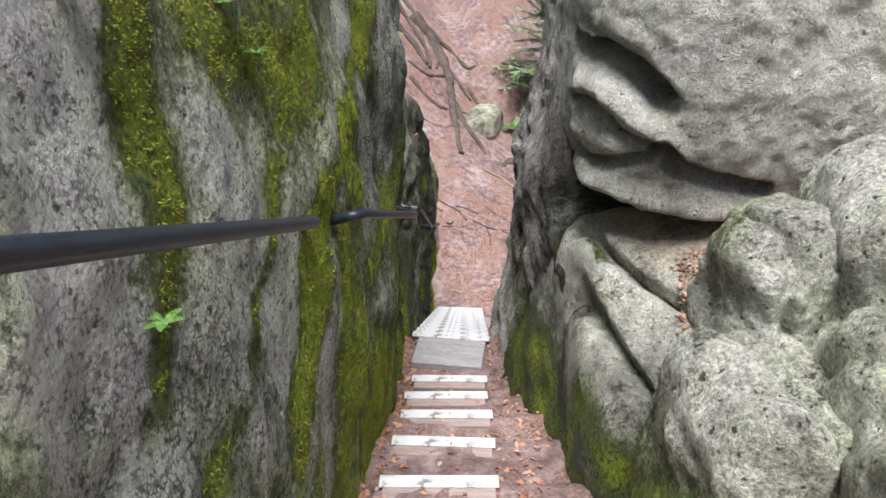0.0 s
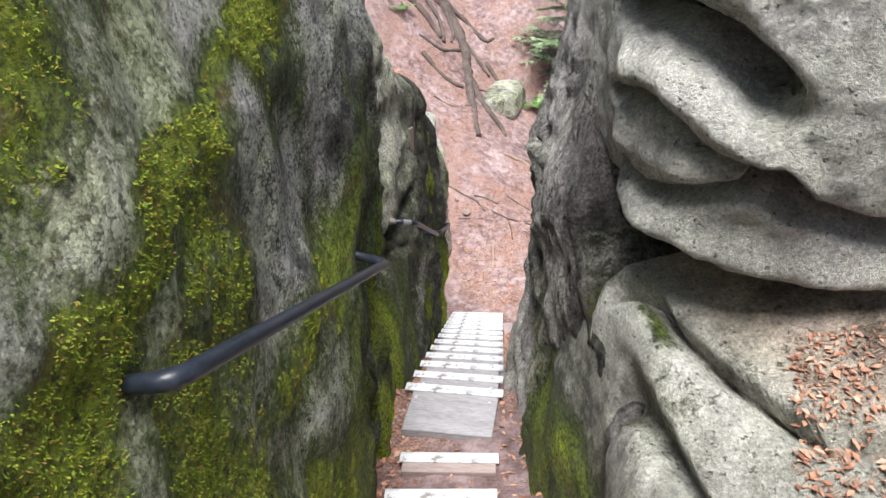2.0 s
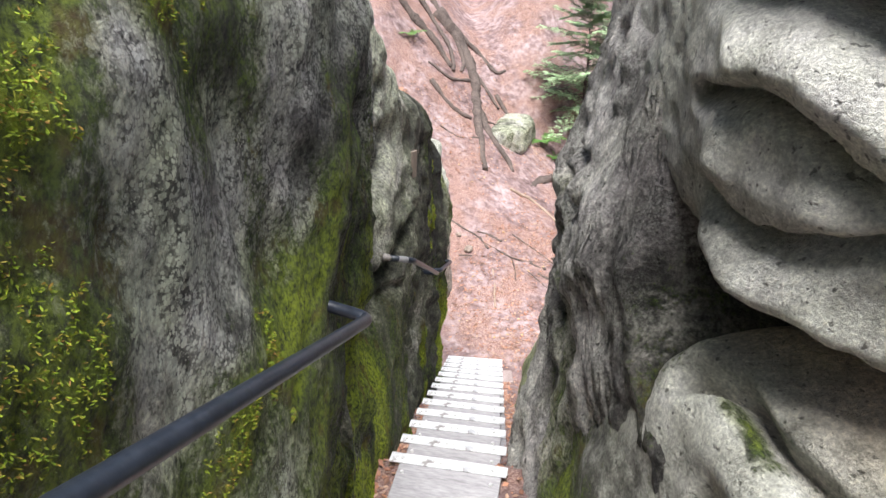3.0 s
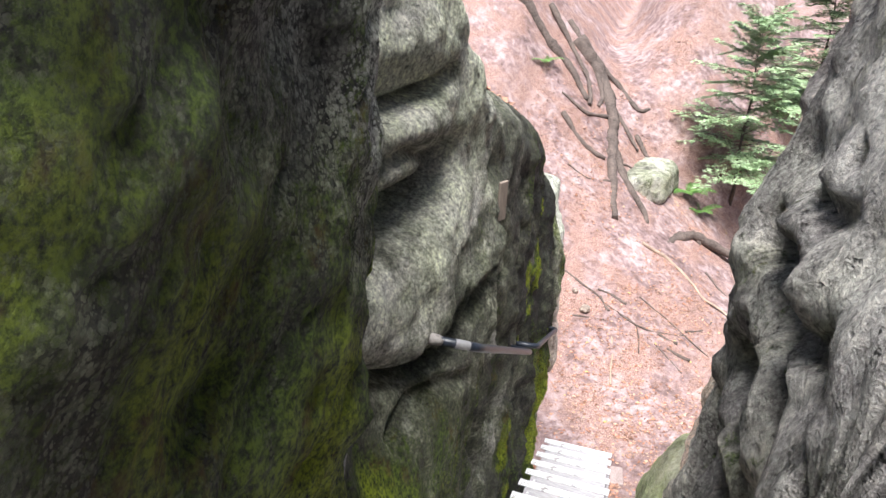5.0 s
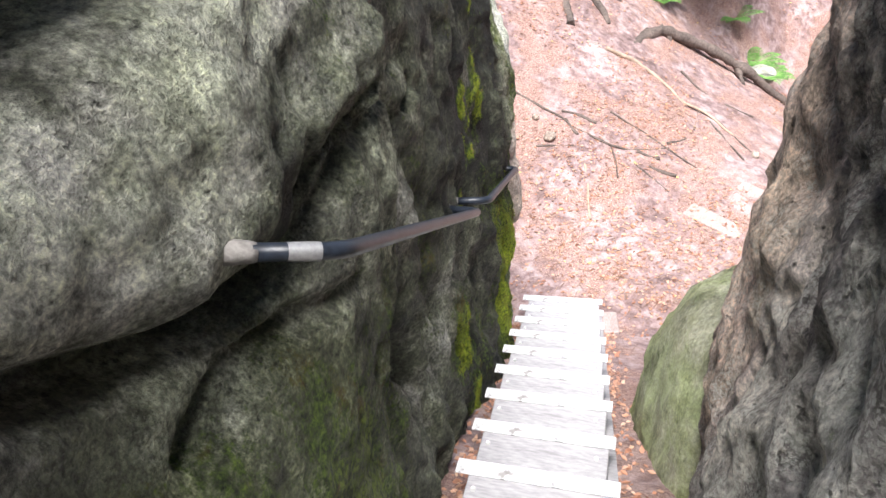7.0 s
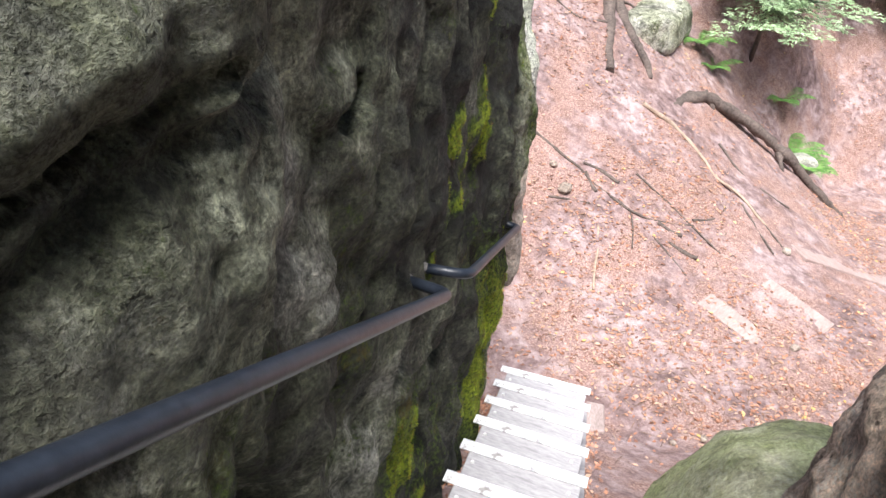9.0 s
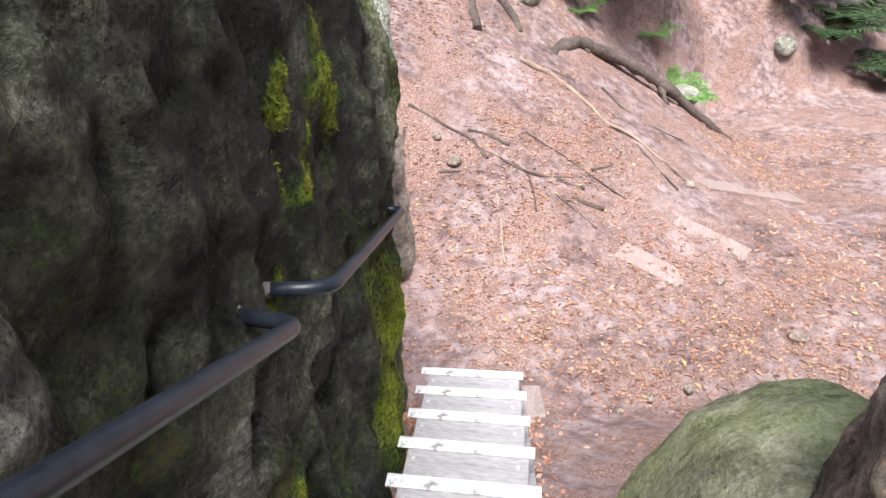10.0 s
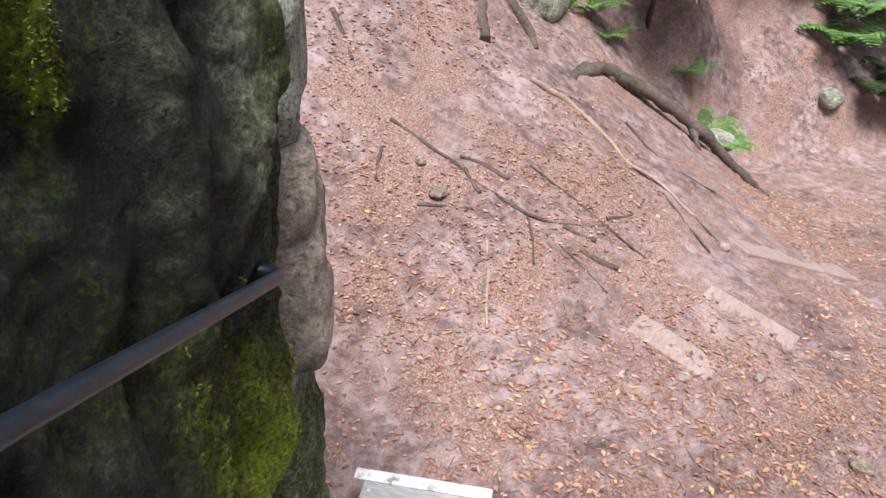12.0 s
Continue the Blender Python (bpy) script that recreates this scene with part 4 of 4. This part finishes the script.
root([(-1.0, 16.6), (-0.55, 16.2), (-0.25, 15.6), (-0.28, 15.2)], 0.06, 0.03, 0.03, seed=31)
root([(-0.5, 16.4), (0.0, 16.1), (0.3, 15.8), (0.5, 15.9)], 0.05, 0.025, 0.02, seed=32)
root([(-0.1, 15.2), (-0.45, 14.8), (-0.8, 14.75)], 0.04, 0.02, 0.02, seed=33)
root([(0.0, 14.3), (0.3, 14.55), (0.55, 14.5)], 0.03, 0.02, 0.02, seed=34)
root([(0.12, 13.9), (-0.2, 13.6), (-0.5, 13.55)], 0.03, 0.015, 0.01, seed=35)
root([(1.5, 13.3), (1.8, 13.0), (2.3, 12.9)], 0.02, 0.012, 0.005, seed=36)

# ---- planks, stones and the wood slip ----
def slab(x0, y0, x1, y1, width, thick=0.06, material=None, label="", lift=0.006):
    a, b = on_ground(x0, y0), on_ground(x1, y1)
    d = b - a
    bm = box_bm(-0.5 * d.length, 0.5 * d.length, -width / 2, width / 2, -thick, 0.0, 0.012)
    for v in bm.verts:
        v.co += Vector((0.02, 0.02, 0.006)) * noise.noise(v.co * 4 + Vector((x0, y0, 0)))
    ob = link_bm("path_plank", bm, material or M_PLANK)
    up = Vector((0, 0, 1))
    ex = d.normalized()
    ey = up.cross(ex).normalized()
    m = Matrix((ex, ey, ex.cross(ey))).transposed().to_4x4()
    ob.matrix_world = Matrix.Translation((a + b) / 2 + Vector((0, 0, lift))) @ m
    return tagged(ob, label, "plank", "planks set in the path")


slab(2.28, 12.05, 3.45, 12.60, 0.26, label="pale worn plank edging the path step", lift=0.03)
slab(1.86, 11.28, 2.38, 10.95, 0.22, label="half-buried worn plank in the path", lift=0.007)
slab(1.35, 10.84, 1.80, 10.54, 0.22, label="half-buried worn plank in the path", lift=0.004)
slab(0.60, 9.52, 0.61, 9.16, 0.13, label="short brown board beside the ladder foot", material=M_EARTHY, lift=0.02)


def stone(x, y, r, material=M_BROWN, label="small grey-brown stone lying on the soil", squash=0.6, seed=1, sink=0.35, mossy=-0.5):
    z = float(ground_height(x, y))
    ob = ball_rock("stone", (x, y, z + r * squash * (1 - sink)), (r, r * 0.8, r * squash), material, 2.3, seed * 37, 18, r * 0.25, seed, None, lambda p: (np.full(p.shape[:2], mossy), np.full(p.shape[:2], 0.6)))
    return tagged(ob, label, "stone", "loose stones")


stone(1.59, 9.49, 0.045, seed=2)
stone(1.34, 9.43, 0.035, seed=3)
stone(2.43, 9.98, 0.055, seed=4)
stone(1.13, 9.30, 0.03, seed=5)
stone(2.05, 10.55, 0.04, seed=6)
stone(0.05, 11.45, 0.07, M_BROWN, "brown stone half sunk in the soil", seed=7)
stone(-0.10, 11.65, 0.05, M_BROWN, "brown stone half sunk in the soil", seed=8)
stone(2.75, 14.75, 0.18, M_PALE, label="mossy stone behind the arched root", seed=9, mossy=0.1)
tagged(ball_rock("stone", (0.66, 14.75, float(ground_height(0.66, 14.75)) - 0.02), (0.33, 0.62, 0.24), M_MIDROCK, 4.0, -12, 40, 0.05, 10, None, lambda p: (0.05 + 0.1 * fbm(p, 3, 2, 5), 0.72 + 0.25 * fbm(p, 3, 3, 6))), "flat greenish stone set in the bank", "stone", "loose stones")
stone(4.75, 16.9, 0.20, M_MIDROCK, label="grey stone at the side of the path", seed=11)
stone(2.15, 11.95, 0.06, M_BROWN, "brown stone half sunk in the soil", seed=12)
bm = box_bm(-0.006, 0.006, -0.022, 0.022, -0.085, 0.085, 0.005)
slip = link_bm("wood_slip", bm, M_SIGN)
near = min(far_wall.data.vertices, key=lambda v: (v.co.y - 6.44) ** 2 + (v.co.z - 3.58) ** 2 + (9 if v.co.x < -1 else 0))
slip.matrix_world = pose(near.co.x + 0.012, 6.44, 3.58, 4, 6, -35)
tagged(slip, "small upright slip of bare wood on the rock face", "wood slip")


# ---- plants ----
def strips(name, segments, material, parent=None, label=""):
    """Thin leaf strips: each a base, a tip, a width and a bend, in one mesh."""
    verts, faces = [], []
    for a, b, w, n in segments:
        d = b - a
        s = d.cross(n)
        s = s.normalized() * w if s.length > 1e-6 else Vector((w, 0, 0))
        m = a.lerp(b, 0.5) + n.normalized() * d.length * 0.08
        k = len(verts)
        verts += [a - s * 0.25, a + s * 0.25, m - s, m + s, b]
        faces += [(k, k + 1, k + 3, k + 2), (k + 2, k + 3, k + 4)]
    me = bpy.data.meshes.new(name)
    me.from_pydata([tuple(v) for v in verts], [], faces)
    me.materials.append(material)
    ob = new(name, me)
    if parent is not None:
        ob.parent = parent
    if label:
        tagged(ob, label)
    return ob


def across_of(out):
    return out.cross(Vector((0, 0, 1)))


def spruce(x, y, height, spread, seed):
    rnd = random.Random(seed)
    tree = empty("spruce", on_ground(x, y, -0.03))
    trunk = [Vector((0.02 * math.sin(k * 1.3), 0.02 * math.cos(k), height * k / 10)) for k in range(11)]
    part("trunk", tube_bm(trunk, [0.035 * (1 - 0.9 * k / 10) for k in range(11)], 8, 0.2), M_ROOT, tree)
    segs = []
    h = 0.5
    while h < height:
        f = 1 - h / height
        for b in range(2):
            h += rnd.uniform(0.012, 0.035)
            w = rnd.uniform(0, 2 * math.pi)
            ln = spread * (0.3 + 0.7 * f) * rnd.uniform(0.55, 1.15)
            out = Vector((math.cos(w), math.sin(w), 0))
            prev = Vector((0, 0, h))
            lean = rnd.uniform(-0.05, 0.55)
            n = 9
            limb = []
            for k in range(1, n + 1):
                t = k / n
                p = Vector((0, 0, h)) + out * ln * t + Vector((0, 0, lean * t - 0.30 * ln * t * t + 0.1 * ln * t ** 3))
                limb.append((prev, p, 0.011 * (1 - 0.8 * t), Vector((0, 0, 1))))
                limb.append((prev, p, 0.011 * (1 - 0.8 * t), across_of(out)))
                across = across_of(out)
                for side in (-1, 1):
                    tw = ln * 0.42 * (1 - t * 0.7) * rnd.uniform(0.7, 1.1)
                    d = (across * side * 0.8 + out * 0.75 + Vector((0, 0, rnd.uniform(-0.25, 0.05)))).normalized()
                    for j in range(7):
                        q = prev.lerp(p, rnd.random()) + d * tw * j / 7
                        for s2 in (-1, 1):
                            nd = (d * 0.9 + d.cross(Vector((0, 0, 1))) * s2 * 0.5 + Vector((0, 0, rnd.uniform(-0.15, 0.25)))).normalized()
                            segs.append((q, q + nd * rnd.uniform(0.05, 0.11), 0.009, Vector((rnd.uniform(-0.4, 0.4), rnd.uniform(-0.4, 0.4), 1))))
                prev = p
            strips("branch", limb, M_ROOT, tree)
    strips("crown", segs, M_NEEDLE, tree, "soft green needle sprays")
    return tagged(tree, "young green spruce growing on the bank", "spruce")


def fern(at, size, fronds, seed, material=None, label="bright green fern growing on the bank", tilt=0.5):
    rnd = random.Random(seed)
    plant = empty("fern", at)
    for f in range(fronds):
        w = 2 * math.pi * f / fronds + rnd.uniform(-0.4, 0.4)
        out = Vector((math.cos(w), math.sin(w), 0))
        ln = size * rnd.uniform(0.7, 1.1)
        segs = []
        prev = Vector((0, 0, 0))
        for k in range(1, 15):
            t = k / 14
            p = out * ln * t + Vector((0, 0, ln * (tilt * 1.6 * t - 1.2 * tilt * t * t)))
            segs.append((prev, p, 0.003, Vector((0, 0, 1))))
            across = out.cross(Vector((0, 0, 1)))
            wd = ln * 0.30 * math.sin(math.pi * (0.12 + 0.86 * t)) 
            for side in (-1, 1):
                segs.append((p, p + (across * side + out * 0.35).normalized() * wd + Vector((0, 0, -0.1 * wd)), 0.018 * size / 0.5, Vector((0, 0, 1))))
            prev = p
        strips("frond", segs, material or M_FERN, plant)
    return tagged(plant, label, "fern", "ferns")


spruce(1.95, 15.6, 2.9, 1.5, 5)
spruce(3.3, 17.9, 3.4, 1.2, 6)
fern(on_ground(1.22, 15.15), 0.45, 8, 1)
fern(on_ground(1.45, 15.0), 0.35, 7, 2)
fern(on_ground(2.72, 15.2), 0.5, 11, 3)
fern(on_ground(2.85, 14.7, 0.1), 0.4, 11, 4)
fern(on_ground(2.5, 15.6), 0.4, 9, 5)
fern(on_ground(-1.15, 15.0), 0.3, 6, 6, label="small fern among the roots")
for k, (x, y, s) in enumerate(((5.0, 17.6, 0.7), (5.6, 17.4, 0.7), (5.3, 18.2, 0.9), (6.1, 17.9, 0.8), (4.6, 18.3, 0.8), (6.6, 17.2, 0.7))):
    fern(on_ground(x, y, 0.05), s * 1.2, 15, 20 + k, M_DARKLEAF if k % 2 else M_FERN, "dark green fern under the far rocks", 0.7)
for k, (x, y, z, s) in enumerate(((-0.16, 2.36, 5.22, 0.055), (-0.13, 2.44, 5.11, 0.035), (-0.13, 1.80, 4.85, 0.045), (0.66, 4.32, 3.02, 0.04), (-0.17, 1.85, 5.3, 0.05))):
    fern(Vector((x + 0.02, y, z)), s, 5, 40 + k, M_FERN, "tiny green fern rooted in the rock face", 0.3)
tagged(ball_rock("boulder", (6.2, 19.5, 0.6), (2.6, 1.3, 1.8), M_WALL, 2.8, 10, 40, 0.2, 15), "dark mossy rock at the end of the path", "boulder", kind="structure")


# ---- litter ----
def scatter(name, count, place, size, material, label, seed, slim=0.55, flutter=0.5):
    """Fallen leaves or needles: bent kite shapes, each lying on the surface."""
    rng = np.random.default_rng(seed)
    c = place(rng, count)
    n = len(c)
    s = rng.uniform(size[0], size[1], n)
    a = rng.uniform(0, 2 * np.pi, n)
    u = np.stack([np.cos(a), np.sin(a), rng.uniform(-flutter, flutter, n)], -1)
    v = np.stack([-np.sin(a), np.cos(a), rng.uniform(-flutter, flutter, n)], -1)
    lift = 0.004 + 0.5 * s[:, None] * np.abs(u[:, 2:3])
    c = c + np.concatenate([np.zeros((n, 2)), lift], 1)
    quad = np.stack([c - u * s[:, None], c - v * (s * slim)[:, None] + [0, 0, 0.003], c + u * s[:, None], c + v * (s * slim)[:, None] + [0, 0, 0.003]], 1)
    me = bpy.data.meshes.new(name)
    me.from_pydata(quad.reshape(-1, 3).tolist(), [], np.arange(n * 4).reshape(-1, 4).tolist())
    me.materials.append(material)
    return tagged(new(name, me), label, "litter", kind="stuff")


def court(rng, n):
    x, y = rng.uniform(-1.2, 5.2, n), 8.7 + 8.65 * rng.random(n) ** 1.35
    p = np.stack([x, y, 0 * x], -1)
    keep = rng.random(n) < smooth(-0.3, 0.5, fbm(p, 0.9, 4, 77)) * 0.95 + 0.05
    x, y = x[keep], y[keep]
    return np.stack([x, y, ground_height(x, y)], -1)


def stair_sides(rng, n):
    y = rng.uniform(2.2, 9.3, n)
    side = rng.random(n)
    x = np.where(side < 0.5, rng.normal(-0.06, 0.05, n), np.where(side < 0.8, rng.normal(0.56, 0.05, n), rng.uniform(-0.05, 0.5, n)))
    return np.stack([x, y, ground_height(x, y)], -1)


def on_rock(ob, test):
    """Random places on the upper vertices of a rock that pass a test."""
    co = np.empty(len(ob.data.vertices) * 3)
    ob.data.vertices.foreach_get("co", co)
    co = co.reshape(-1, 3)
    co = co[test(co)]

    def place(rng, n):
        return co[rng.integers(0, len(co), n)] + np.concatenate([rng.uniform(-0.015, 0.015, (n, 2)), np.zeros((n, 1))], 1)
    return place


def ledge_pocket(q):
    return (q[:, 0] > 1.14 + 0.3 * np.abs(q[:, 1] - 3.1) + 0.10 * fbm(q, 5, 2, 4)) & (q[:, 0] < 2.0) & (q[:, 1] > 2.6) & (q[:, 1] < 3.62) & (q[:, 2] > 3.5)


def far_top(q):
    top = np.interp(q[:, 1], [4.5, 5.6, 6.1, 6.6, 7.7, 8.2, 8.7], [5.1, 4.9, 4.55, 4.05, 3.68, 3.4, 3.1])
    return (q[:, 1] > 6.35) & (q[:, 1] < 8.2) & (q[:, 2] > top - 0.02)


scatter("leaf_litter", 30000, court, (0.008, 0.026), M_LEAF, "reddish brown fallen leaves over the trodden soil", 1, 0.5, 0.28)
scatter("pale_leaves", 350, court, (0.012, 0.028), M_YELLOW, "scattered pale yellow fallen leaves", 2, 0.6, 0.2)
scatter("twig_litter", 9000, court, (0.03, 0.075), M_TWIG, "thin twigs and needles over the soil", 3, 0.045, 0.12)
scatter("stair_litter", 2600, stair_sides, (0.008, 0.022), M_LEAF, "brown leaf scraps at the sides of the steps", 4)
scatter("ledge_litter", 2600, on_rock(ledge, ledge_pocket), (0.005, 0.015), M_LEAF, "red-brown leaves and needles caught on the ledge", 5)
scatter("ledge_needles", 1800, on_rock(ledge, ledge_pocket), (0.012, 0.035), M_TWIG, "thin twigs caught on the ledge", 6, 0.05, 0.2)
scatter("rock_top_litter", 900, on_rock(far_wall, far_top), (0.01, 0.03), M_LEAF, "orange needles and leaves on top of the rock", 7)


# ---- moss cushions standing off the rock faces ----
def moss_tufts(ob, least, count, size, seed, test):
    """Short leafy shoots rooted where the rock carries thick moss."""
    co, moss = np.empty(len(ob.data.vertices) * 3), np.empty(len(ob.data.vertices))
    ob.data.vertices.foreach_get("co", co)
    ob.data.attributes["moss"].data.foreach_get("value", moss)
    co = co.reshape(-1, 3)
    rng = np.random.default_rng(seed)
    co = co[(moss > least + rng.normal(0, 0.06, len(moss))) & test(co)]
    c = co[rng.integers(0, len(co), count)] + rng.uniform(-0.014, 0.014, (count, 3)) * np.array([0.2, 1, 1])
    out = np.array([1.0, 0, 0]) + rng.normal(0, 0.75, (count, 3)) + np.array([0, 0, -0.2])
    out /= np.linalg.norm(out, axis=1, keepdims=True)
    side = np.cross(out, rng.normal(0, 1, (count, 3)))
    side /= np.linalg.norm(side, axis=1, keepdims=True)
    ln, w = rng.uniform(size[0], size[1], (count, 1)), rng.uniform(0.0006, 0.0014, (count, 1))
    quad = np.stack([c - out * 0.004, c + out * ln * 0.5 - side * w, c + out * ln, c + out * ln * 0.5 + side * w], 1)
    me = bpy.data.meshes.new("moss")
    me.from_pydata(quad.reshape(-1, 3).tolist(), [], np.arange(count * 4).reshape(-1, 4).tolist())
    me.materials.append(M_MOSS)
    return tagged(new("moss", me), "yellow-green cushion moss growing on the rock wall", "moss", kind="stuff")


moss_tufts(near_wall, 0.36, 170000, (0.002, 0.0065), 11, lambda q: (q[:, 1] > 1.2) & (q[:, 1] < 3.75) & (q[:, 2] < 5.6))
moss_tufts(far_wall, 0.38, 40000, (0.002, 0.0065), 12, lambda q: (q[:, 1] > 6.3) & (q[:, 2] > 0.8))
